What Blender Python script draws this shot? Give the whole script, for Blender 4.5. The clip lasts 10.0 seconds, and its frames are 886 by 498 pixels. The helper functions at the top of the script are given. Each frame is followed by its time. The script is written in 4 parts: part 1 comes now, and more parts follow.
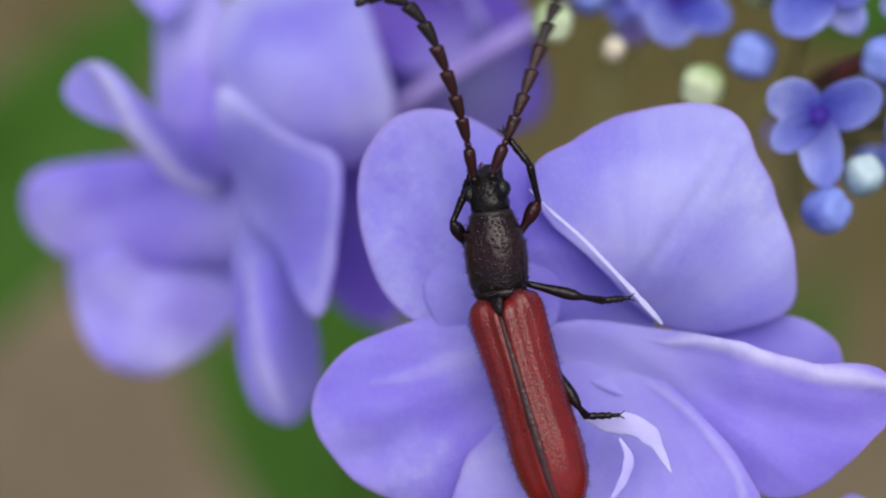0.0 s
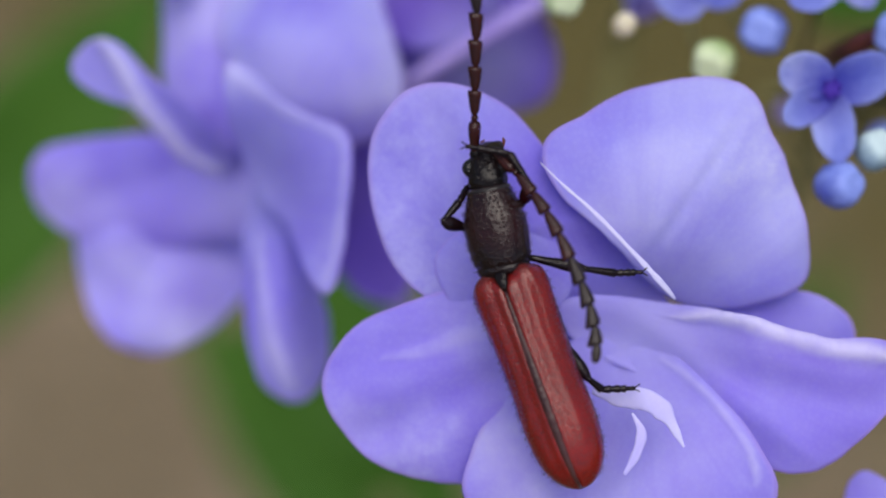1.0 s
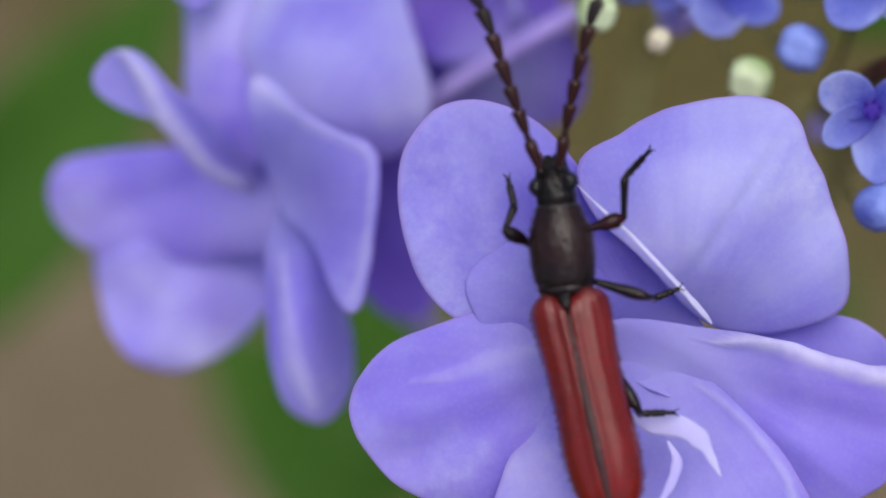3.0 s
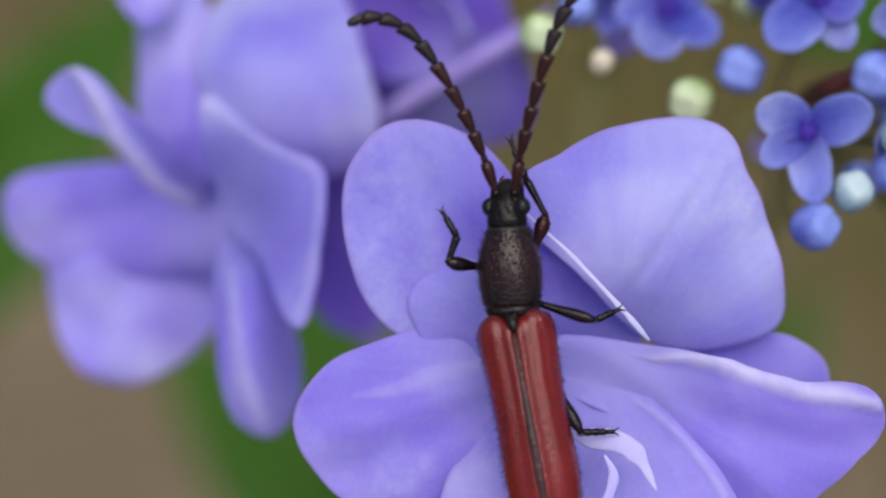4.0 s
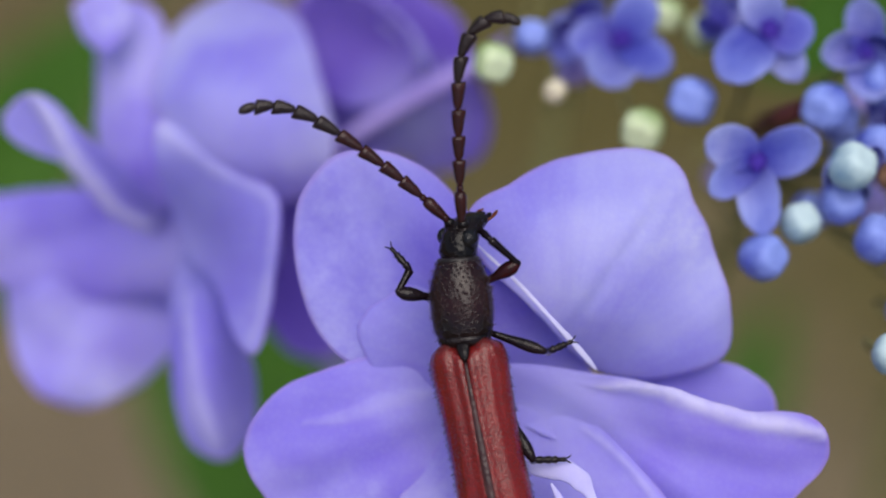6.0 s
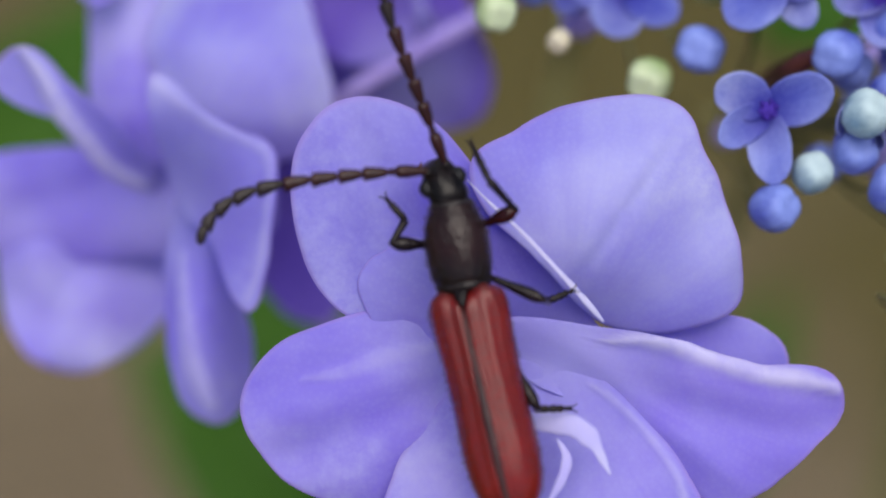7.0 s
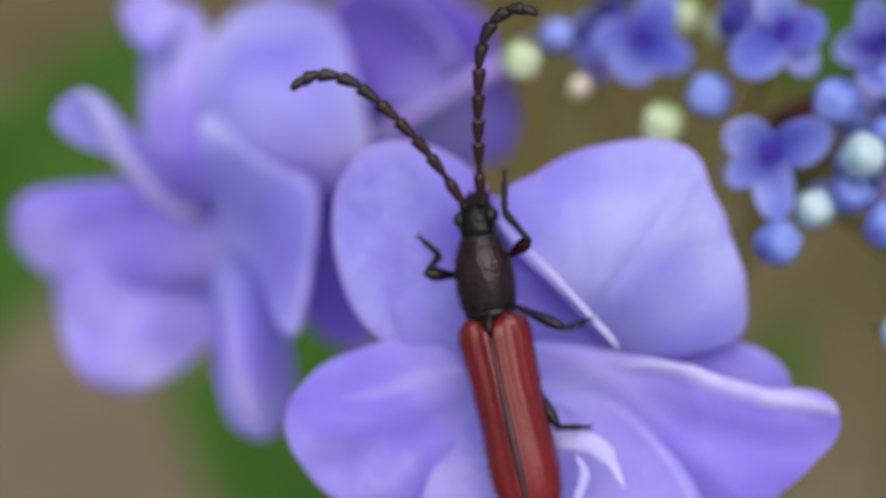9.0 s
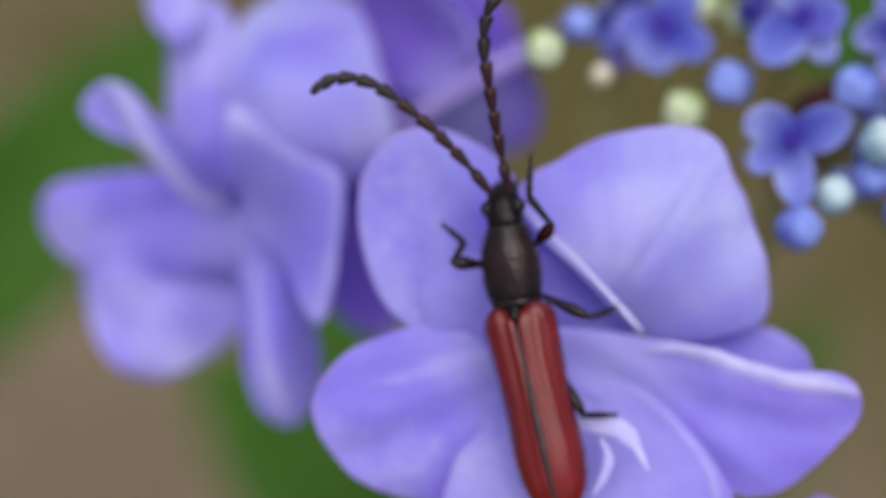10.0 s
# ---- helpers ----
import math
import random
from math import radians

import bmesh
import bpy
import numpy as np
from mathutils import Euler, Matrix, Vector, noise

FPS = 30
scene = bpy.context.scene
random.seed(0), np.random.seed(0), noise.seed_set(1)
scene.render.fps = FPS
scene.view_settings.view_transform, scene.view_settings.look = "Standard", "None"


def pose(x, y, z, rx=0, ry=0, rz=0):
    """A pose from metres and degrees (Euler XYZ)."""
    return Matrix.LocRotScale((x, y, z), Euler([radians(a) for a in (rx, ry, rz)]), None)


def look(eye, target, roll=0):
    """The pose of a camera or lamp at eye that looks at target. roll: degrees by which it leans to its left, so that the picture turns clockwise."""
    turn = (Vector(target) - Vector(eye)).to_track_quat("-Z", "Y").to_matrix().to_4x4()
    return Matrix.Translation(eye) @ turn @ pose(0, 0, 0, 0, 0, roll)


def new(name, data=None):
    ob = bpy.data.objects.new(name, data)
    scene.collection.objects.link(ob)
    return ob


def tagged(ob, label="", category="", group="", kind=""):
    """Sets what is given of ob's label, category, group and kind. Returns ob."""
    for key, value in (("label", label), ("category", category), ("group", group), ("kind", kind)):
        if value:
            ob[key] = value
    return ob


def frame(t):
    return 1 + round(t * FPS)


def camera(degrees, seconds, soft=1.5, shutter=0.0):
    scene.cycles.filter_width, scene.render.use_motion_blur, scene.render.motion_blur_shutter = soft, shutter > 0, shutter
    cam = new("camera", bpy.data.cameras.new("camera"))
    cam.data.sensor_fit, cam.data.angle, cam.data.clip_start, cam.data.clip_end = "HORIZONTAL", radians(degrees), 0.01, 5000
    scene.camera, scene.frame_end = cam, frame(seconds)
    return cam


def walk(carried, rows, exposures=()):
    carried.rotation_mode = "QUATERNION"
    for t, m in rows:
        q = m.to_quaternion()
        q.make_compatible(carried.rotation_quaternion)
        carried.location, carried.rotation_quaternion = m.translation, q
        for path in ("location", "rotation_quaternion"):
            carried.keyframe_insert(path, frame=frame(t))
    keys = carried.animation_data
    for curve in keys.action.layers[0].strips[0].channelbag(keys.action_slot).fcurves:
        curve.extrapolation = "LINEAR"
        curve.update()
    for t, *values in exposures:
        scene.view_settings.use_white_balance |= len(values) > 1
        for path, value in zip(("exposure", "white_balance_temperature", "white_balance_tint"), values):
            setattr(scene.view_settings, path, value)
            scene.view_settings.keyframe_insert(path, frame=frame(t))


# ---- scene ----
cam = camera(20, 10.0, soft=1.9, shutter=0.25)

# All sizes below are millimetres in the frame of the flower head:
# u runs to the picture's right, v up the picture, w towards the lens.
MM = 0.001
DOWN = 50.0                      # the lens looks this many degrees below the horizon
s_, c_ = math.sin(radians(DOWN)), math.cos(radians(DOWN))
VIEW = Matrix(((1, 0, 0, 0), (0, s_, -c_, 0), (0, c_, s_, 0.55), (0, 0, 0, 1)))


def at(u, v, w, rx=0, ry=0, rz=0):
    return pose(u * MM, v * MM, w * MM, rx, ry, rz)


cam.data.dof.use_dof = True
cam.data.dof.focus_distance = 0.1129
cam.data.dof.aperture_fstop = 20.0

PATH = [
    (0.0, 0.28, 0.90, 111.75, -0.08, 0.20, -0.12),
    (0.5, 1.28, 0.49, 112.21, -0.01, 0.32, -0.49),
    (1.0, -0.26, -0.07, 111.12, -0.18, 0.19, -0.18),
    (1.5, -0.18, 1.68, 111.07, -0.74, 0.55, -0.30),
    (2.0, 0.58, 1.92, 110.53, -0.61, 0.53, -0.21),
    (2.2, -0.02, 1.06, 109.81, -0.50, 0.42, -0.10),
    (3.3, -1.70, 0.76, 107.86, -0.16, 0.25, 0.48),
    (3.5, -1.59, 0.31, 107.66, -0.13, 0.24, 0.59),
    (4.0, -0.15, 1.18, 110.46, 0.07, -0.35, 0.51),
    (4.5, 1.73, 0.64, 111.90, 0.03, -0.48, 0.60),
    (4.8, 1.86, -1.48, 112.20, 0.56, -0.68, 0.82),
    (5.0, 2.59, -0.19, 113.05, 0.22, -0.69, 1.04),
    (5.5, 1.77, 0.30, 112.99, 0.13, -0.58, 0.71),
    (5.7, 1.36, 1.60, 112.34, 0.25, -0.74, 0.89),
    (6.8, 1.45, 0.38, 108.75, 0.37, -0.69, 0.65),
    (7.0, 1.38, -0.41, 107.97, 0.42, -0.72, 0.63),
    (7.2, 1.01, -1.72, 107.67, 0.53, -0.80, 0.69),
    (7.5, 0.73, -1.24, 108.28, 0.51, -0.65, 0.37),
    (8.0, 0.93, -0.57, 113.43, 0.64, -0.52, 0.56),
    (8.5, 0.67, -0.10, 114.16, 0.65, -0.27, 0.78),
    (9.0, 0.91, 0.17, 117.98, 0.82, -0.22, 0.87),
    (9.5, 1.50, -0.62, 117.95, 0.61, -0.29, 0.48),
    (10.0, 0.66, -0.22, 119.36, 0.68, 0.23, 0.58),
]
walk(cam, [(t, VIEW @ at(*row)) for t, *row in PATH], exposures=[(0.0, 0.19), (2.2, 0.2), (3.5, 0.13), (4.5, 0.2), (5.5, 0.17), (7.0, 0.12), (7.5, 0.11), (8.5, 0.18), (9.0, 0.22), (10.0, 0.2)])

# ---- light ----
world = bpy.data.worlds.new("sky")
scene.world = world
world.use_nodes = True
wn = world.node_tree.nodes
sky = wn.new("ShaderNodeTexSky")
sky.sky_type, sky.sun_disc = "NISHITA", False
sky.sun_elevation, sky.sun_rotation = radians(72), radians(174)
sky.air_density, sky.dust_density = 1.0, 3.0
world.node_tree.links.new(sky.outputs[0], wn["Background"].inputs[0])
wn["Background"].inputs[1].default_value = 0.12
sun_data = bpy.data.lights.new("sun", "SUN")
sun_data.energy, sun_data.angle, sun_data.color = 2.3, radians(58), (1.0, 0.96, 0.9)
sun = new("sun", sun_data)
sun.matrix_world = look((0.03, -0.27, 1.50), (0, 0, 0.55))

# ---- materials ----


def material(name, rough=0.5, spec=0.5, metal=0.0):
    m = bpy.data.materials.new(name)
    m.use_nodes = True
    n, l = m.node_tree.nodes, m.node_tree.links
    b = n["Principled BSDF"]
    b.inputs["Roughness"].default_value, b.inputs["Metallic"].default_value = rough, metal
    b.inputs["Specular IOR Level"].default_value = spec
    return m, n, l, b


def ramp(n, l, source, stops):
    r = n.new("ShaderNodeValToRGB")
    while len(r.color_ramp.elements) < len(stops):
        r.color_ramp.elements.new(0.5)
    for e, (p, c) in zip(r.color_ramp.elements, stops):
        e.position, e.color = p, (*c, 1)
    l.new(source, r.inputs[0])
    return r.outputs[0]


def noise_of(n, l, vector, scale, detail=4.0, rough=0.55, distort=0.0):
    t = n.new("ShaderNodeTexNoise")
    t.inputs["Scale"].default_value, t.inputs["Detail"].default_value = scale, detail
    t.inputs["Roughness"].default_value, t.inputs["Distortion"].default_value = rough, distort
    if vector:
        l.new(vector, t.inputs["Vector"])
    return t.outputs["Fac"]


def voronoi_of(n, l, vector, scale, feature="F1"):
    t = n.new("ShaderNodeTexVoronoi")
    t.feature = feature
    t.inputs["Scale"].default_value = scale
    l.new(vector, t.inputs["Vector"])
    return t.outputs["Distance"]


def coords(n, which="Object"):
    return n.new("ShaderNodeTexCoord").outputs[which]


def mixed(n, l, fac, a, b, blend="MIX"):
    m = n.new("ShaderNodeMix")
    m.data_type, m.blend_type = "RGBA", blend
    for value, socket in ((fac, m.inputs[0]), (a, m.inputs[6]), (b, m.inputs[7])):
        if isinstance(value, (int, float)):
            socket.default_value = value
        elif isinstance(value, tuple):
            socket.default_value = (*value, 1)
        else:
            l.new(value, socket)
    return m.outputs[2]


def bump(n, l, b, height, strength, distance):
    t = n.new("ShaderNodeBump")
    t.inputs["Strength"].default_value, t.inputs["Distance"].default_value = strength, distance
    l.new(height, t.inputs["Height"])
    l.new(t.outputs[0], b.inputs["Normal"])
    return t.outputs[0]


def stretched(n, l, vector, x, y, z):
    m = n.new("ShaderNodeMapping")
    m.inputs["Scale"].default_value = (x, y, z)
    l.new(vector, m.inputs["Vector"])
    return m.outputs[0]


def sepal_material(name, deep, mid, pale, thin=0.35, reach=9.5, veins=True, bleach=0.6):
    """A thin coloured sepal: veins fan out from its base (UV: angle, distance in mm), light passes through."""
    m, n, l, b = material(name, 0.7, 0.07)
    uv = coords(n, "UV")
    shift = n.new("ShaderNodeVectorMath")
    shift.operation = "ADD"
    l.new(coords(n), shift.inputs[0])
    l.new(n.new("ShaderNodeObjectInfo").outputs["Random"], shift.inputs[1])
    spot = shift.outputs[0]
    fan = noise_of(n, l, stretched(n, l, uv, 9.0, 0.10, 1), 1.0, 5.0, 0.6, 0.6)
    fine = noise_of(n, l, stretched(n, l, uv, 46.0, 0.22, 1), 1.0, 3.0, 0.5, 0.4)
    cloud = noise_of(n, l, spot, 190.0, 3.0)
    col = ramp(n, l, cloud, [(0.28, deep), (0.5, mid), (0.74, pale)])
    drift = noise_of(n, l, spot, 75.0, 2.0)
    col = mixed(n, l, 0.6, col, ramp(n, l, drift, [(0.35, deep), (0.5, mid), (0.66, pale)]))
    far = n.new("ShaderNodeSeparateXYZ")
    l.new(uv, far.inputs[0])
    spread = n.new("ShaderNodeMapRange")
    spread.inputs[1].default_value, spread.inputs[2].default_value = reach * 0.15, reach * 0.75
    spread.inputs[3].default_value, spread.inputs[4].default_value = 0.02, 0.11
    l.new(far.outputs[1], spread.inputs[0])
    if not veins:
        spread.inputs[3].default_value = spread.inputs[4].default_value = 0.0
    col = mixed(n, l, spread.outputs[0], col, ramp(n, l, fan, [(0.3, deep), (0.55, mid), (0.78, pale)]))
    col = mixed(n, l, 0.06, col, ramp(n, l, fine, [(0.35, deep), (0.62, pale)]))
    # towards the base: deeper pigment plus the painted shade of the cupped centre
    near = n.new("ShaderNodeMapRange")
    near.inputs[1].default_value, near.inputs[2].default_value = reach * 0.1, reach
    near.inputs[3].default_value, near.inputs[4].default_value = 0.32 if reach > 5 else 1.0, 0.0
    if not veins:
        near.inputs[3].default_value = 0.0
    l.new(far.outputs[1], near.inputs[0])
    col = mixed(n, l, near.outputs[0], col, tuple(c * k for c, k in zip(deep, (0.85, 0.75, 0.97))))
    freckle = voronoi_of(n, l, spot, 4200.0)
    col = mixed(n, l, 0.05, col, ramp(n, l, freckle, [(0.2, pale), (0.6, deep)]))
    # bleached flecks: larger clouds broken up by fine mottling
    patch = ramp(n, l, noise_of(n, l, spot, 105.0, 2.5, 0.5, 0.3), [(0.48, (0, 0, 0)), (0.72, (1, 1, 1))])
    speck = ramp(n, l, noise_of(n, l, spot, 900.0, 4.0, 0.7), [(0.35, (0.35, 0.35, 0.35)), (0.68, (1, 1, 1))])
    white = mixed(n, l, 1.0, patch, speck, "MULTIPLY")
    half = n.new("ShaderNodeMath")
    half.operation = "MULTIPLY"
    half.inputs[1].default_value = bleach
    l.new(white, half.inputs[0])
    if veins:
        outer = n.new("ShaderNodeMapRange")
        outer.inputs[1].default_value, outer.inputs[2].default_value = reach * 0.3, reach * 0.85
        outer.inputs[3].default_value, outer.inputs[4].default_value = bleach * 0.2, bleach
        l.new(far.outputs[1], outer.inputs[0])
        l.new(outer.outputs[0], half.inputs[1])
    col = mixed(n, l, half.outputs[0], col, (0.80, 0.83, 0.96))
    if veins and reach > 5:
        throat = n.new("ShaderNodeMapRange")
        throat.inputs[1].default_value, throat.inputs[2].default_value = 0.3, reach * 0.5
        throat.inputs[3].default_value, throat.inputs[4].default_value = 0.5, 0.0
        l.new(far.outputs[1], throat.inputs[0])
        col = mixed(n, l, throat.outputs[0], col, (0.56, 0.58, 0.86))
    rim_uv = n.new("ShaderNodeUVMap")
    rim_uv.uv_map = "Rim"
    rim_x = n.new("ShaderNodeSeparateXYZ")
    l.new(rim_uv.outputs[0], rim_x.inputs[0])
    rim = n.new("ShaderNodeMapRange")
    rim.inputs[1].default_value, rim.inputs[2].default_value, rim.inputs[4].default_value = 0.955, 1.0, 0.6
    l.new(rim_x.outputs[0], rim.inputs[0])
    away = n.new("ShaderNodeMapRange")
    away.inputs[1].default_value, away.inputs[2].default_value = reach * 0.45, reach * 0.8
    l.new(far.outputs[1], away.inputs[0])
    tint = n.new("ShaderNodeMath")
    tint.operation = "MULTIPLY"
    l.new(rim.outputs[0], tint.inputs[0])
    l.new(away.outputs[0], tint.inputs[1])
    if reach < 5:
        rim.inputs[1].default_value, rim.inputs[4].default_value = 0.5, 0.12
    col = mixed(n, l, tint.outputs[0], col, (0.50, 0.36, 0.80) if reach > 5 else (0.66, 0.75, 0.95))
    # band colour: pale undersides, and light painted along the ridges
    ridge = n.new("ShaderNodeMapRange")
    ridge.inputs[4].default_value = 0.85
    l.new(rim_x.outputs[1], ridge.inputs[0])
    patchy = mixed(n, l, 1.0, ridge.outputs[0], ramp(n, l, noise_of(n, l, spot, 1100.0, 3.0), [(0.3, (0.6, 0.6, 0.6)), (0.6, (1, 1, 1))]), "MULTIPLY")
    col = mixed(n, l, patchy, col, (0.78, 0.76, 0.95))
    blush = ramp(n, l, noise_of(n, l, spot, 95.0, 3.0, 0.5, 0.3), [(0.45, (0, 0, 0)), (0.7, (0.14, 0.14, 0.14))])
    col = mixed(n, l, blush, col, (0.46, 0.31, 0.82))
    l.new(col, b.inputs["Base Color"])
    nrm = bump(n, l, b, mixed(n, l, spread.outputs[0], (0.5, 0.5, 0.5), mixed(n, l, 0.5, fan, fine)), 0.8, 0.0003)
    tr = n.new("ShaderNodeBsdfTranslucent")
    l.new(col, tr.inputs["Color"])
    l.new(nrm, tr.inputs["Normal"])
    mix = n.new("ShaderNodeMixShader")
    mix.inputs[0].default_value = thin
    l.new(b.outputs[0], mix.inputs[1])
    l.new(tr.outputs[0], mix.inputs[2])
    l.new(mix.outputs[0], n["Material Output"].inputs[0])
    return m


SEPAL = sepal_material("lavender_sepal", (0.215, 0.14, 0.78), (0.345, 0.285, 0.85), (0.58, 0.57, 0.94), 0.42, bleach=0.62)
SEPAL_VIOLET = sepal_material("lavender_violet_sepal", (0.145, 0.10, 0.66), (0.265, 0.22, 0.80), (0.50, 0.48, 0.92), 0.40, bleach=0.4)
# for sepals lying far back: violet darkened by the shade of the gaps
SEPAL_SHADED = sepal_material("violet_sepal", (0.11, 0.06, 0.45), (0.165, 0.10, 0.57), (0.29, 0.21, 0.72), 0.40, bleach=0.1)
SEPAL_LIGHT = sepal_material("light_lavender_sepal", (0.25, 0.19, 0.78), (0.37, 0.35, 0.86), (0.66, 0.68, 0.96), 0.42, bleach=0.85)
# rolled edges: paler undersides, with the light on the rim in the colour
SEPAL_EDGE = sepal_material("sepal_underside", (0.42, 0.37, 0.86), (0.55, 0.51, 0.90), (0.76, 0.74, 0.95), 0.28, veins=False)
SEPAL_PALE = sepal_material("pale_lit_sepal", (0.55, 0.52, 0.90), (0.68, 0.66, 0.93), (0.82, 0.81, 0.95), veins=False)
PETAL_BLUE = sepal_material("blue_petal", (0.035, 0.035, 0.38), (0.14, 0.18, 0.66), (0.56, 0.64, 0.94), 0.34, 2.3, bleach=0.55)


def plain_plant(name, dark, light, scale, rough=0.5, spec=0.3, tip=None):
    """A mottled plant surface; tip: a paler colour that paints the sheen on a bud's crown."""
    m, n, l, b = material(name, rough, spec)
    a = noise_of(n, l, coords(n), scale, 5.0)
    col = ramp(n, l, a, [(0.36, dark), (0.64, light)])
    if tip:
        up = n.new("ShaderNodeSeparateXYZ")
        l.new(coords(n, "Generated"), up.inputs[0])
        crown = n.new("ShaderNodeMapRange")
        crown.inputs[1].default_value, crown.inputs[2].default_value, crown.inputs[4].default_value = 0.5, 1.0, 0.6
        l.new(up.outputs[2], crown.inputs[0])
        col = mixed(n, l, crown.outputs[0], col, tip)
    l.new(col, b.inputs["Base Color"])
    bump(n, l, b, noise_of(n, l, coords(n), scale * 5, 4.0), 0.3, 0.0002)
    return m


BUD_GREEN = plain_plant("green_bud", (0.20, 0.31, 0.09), (0.42, 0.52, 0.26), 700, tip=(0.70, 0.77, 0.55))
BUD_BLUE = plain_plant("blue_bud", (0.05, 0.07, 0.40), (0.18, 0.24, 0.66), 700, tip=(0.26, 0.34, 0.74))
BUD_LILAC = plain_plant("lilac_bud", (0.22, 0.17, 0.55), (0.42, 0.36, 0.72), 450)
STAMEN = plain_plant("violet_stamen", (0.04, 0.018, 0.25), (0.09, 0.05, 0.40), 450, 0.7, 0.1)
BUD_PALE = plain_plant("pale_bud", (0.11, 0.22, 0.34), (0.33, 0.47, 0.56), 700, tip=(0.60, 0.72, 0.70))
BUD_CREAM = plain_plant("cream_bud", (0.55, 0.50, 0.36), (0.72, 0.66, 0.52), 450)
STALK = plain_plant("green_stalk", (0.12, 0.12, 0.04), (0.21, 0.20, 0.08), 300)
STALK_LILAC = plain_plant("lilac_stalk", (0.25, 0.185, 0.54), (0.36, 0.29, 0.66), 300)
BUD_BROWN = plain_plant("brown_bud", (0.10, 0.05, 0.03), (0.24, 0.13, 0.08), 450)
STALK_RED = plain_plant("red_brown_stalk", (0.05, 0.014, 0.014), (0.12, 0.035, 0.03), 300)
BARK = plain_plant("shrub_stem", (0.13, 0.12, 0.05), (0.24, 0.22, 0.10), 200, 0.7)


def leaf_material():
    m, n, l, b = material("hydrangea_leaf", 0.6, 0.15)
    uv = coords(n, "UV")
    vein = n.new("ShaderNodeTexWave")
    vein.inputs["Scale"].default_value, vein.inputs["Distortion"].default_value = 2.2, 1.5
    l.new(stretched(n, l, uv, 1, 1, 1), vein.inputs["Vector"])
    cloud = noise_of(n, l, coords(n), 45.0, 5.0)
    col = ramp(n, l, cloud, [(0.3, (0.022, 0.078, 0.005)), (0.55, (0.038, 0.115, 0.008)), (0.75, (0.065, 0.15, 0.014))])
    col = mixed(n, l, 0.15, col, ramp(n, l, vein.outputs["Fac"], [(0.5, (0.05, 0.12, 0.015)), (0.95, (0.16, 0.26, 0.06))]))
    l.new(col, b.inputs["Base Color"])
    bump(n, l, b, vein.outputs["Fac"], 0.3, 0.0008)
    tr = n.new("ShaderNodeBsdfTranslucent")
    l.new(col, tr.inputs["Color"])
    mix = n.new("ShaderNodeMixShader")
    mix.inputs[0].default_value = 0.25
    l.new(b.outputs[0], mix.inputs[1])
    l.new(tr.outputs[0], mix.inputs[2])
    l.new(mix.outputs[0], n["Material Output"].inputs[0])
    return m


LEAF = leaf_material()


def ground_material():
    m, n, l, b = material("earth_and_litter", 0.9, 0.2)
    g = coords(n)
    big = noise_of(n, l, g, 5.0, 4.0)
    grain = noise_of(n, l, g, 160.0, 6.0, 0.7)
    litter = voronoi_of(n, l, g, 28.0)
    soil = ramp(n, l, grain, [(0.3, (0.13, 0.10, 0.057)), (0.7, (0.38, 0.29, 0.195))])
    soil = mixed(n, l, 0.45, soil, ramp(n, l, litter, [(0.1, (0.38, 0.29, 0.195)), (0.5, (0.15, 0.115, 0.06))]))
    moss = ramp(n, l, grain, [(0.3, (0.072, 0.062, 0.016)), (0.7, (0.17, 0.136, 0.046))])
    fac = n.new("ShaderNodeMapRange")
    fac.inputs[1].default_value, fac.inputs[2].default_value = 0.42, 0.60
    slope = n.new("ShaderNodeVectorMath")      # soil on the near side, moss on the far side, patchy beyond
    slope.operation = "DOT_PRODUCT"
    l.new(g, slope.inputs[0])
    slope.inputs[1].default_value = (0.8, 1.1, 0)
    lean = n.new("ShaderNodeMapRange")
    lean.inputs[1].default_value, lean.inputs[2].default_value = 0.506 - 0.15, 0.506 + 0.15
    lean.inputs[3].default_value, lean.inputs[4].default_value = -0.15, 0.15
    l.new(slope.outputs["Value"], lean.inputs[0])
    both = n.new("ShaderNodeMath")
    l.new(lean.outputs[0], both.inputs[0])
    l.new(big, both.inputs[1])
    l.new(both.outputs[0], fac.inputs[0])
    l.new(mixed(n, l, fac.outputs[0], soil, moss), b.inputs["Base Color"])
    bump(n, l, b, grain, 0.8, 0.01)
    return m


GROUND = ground_material()


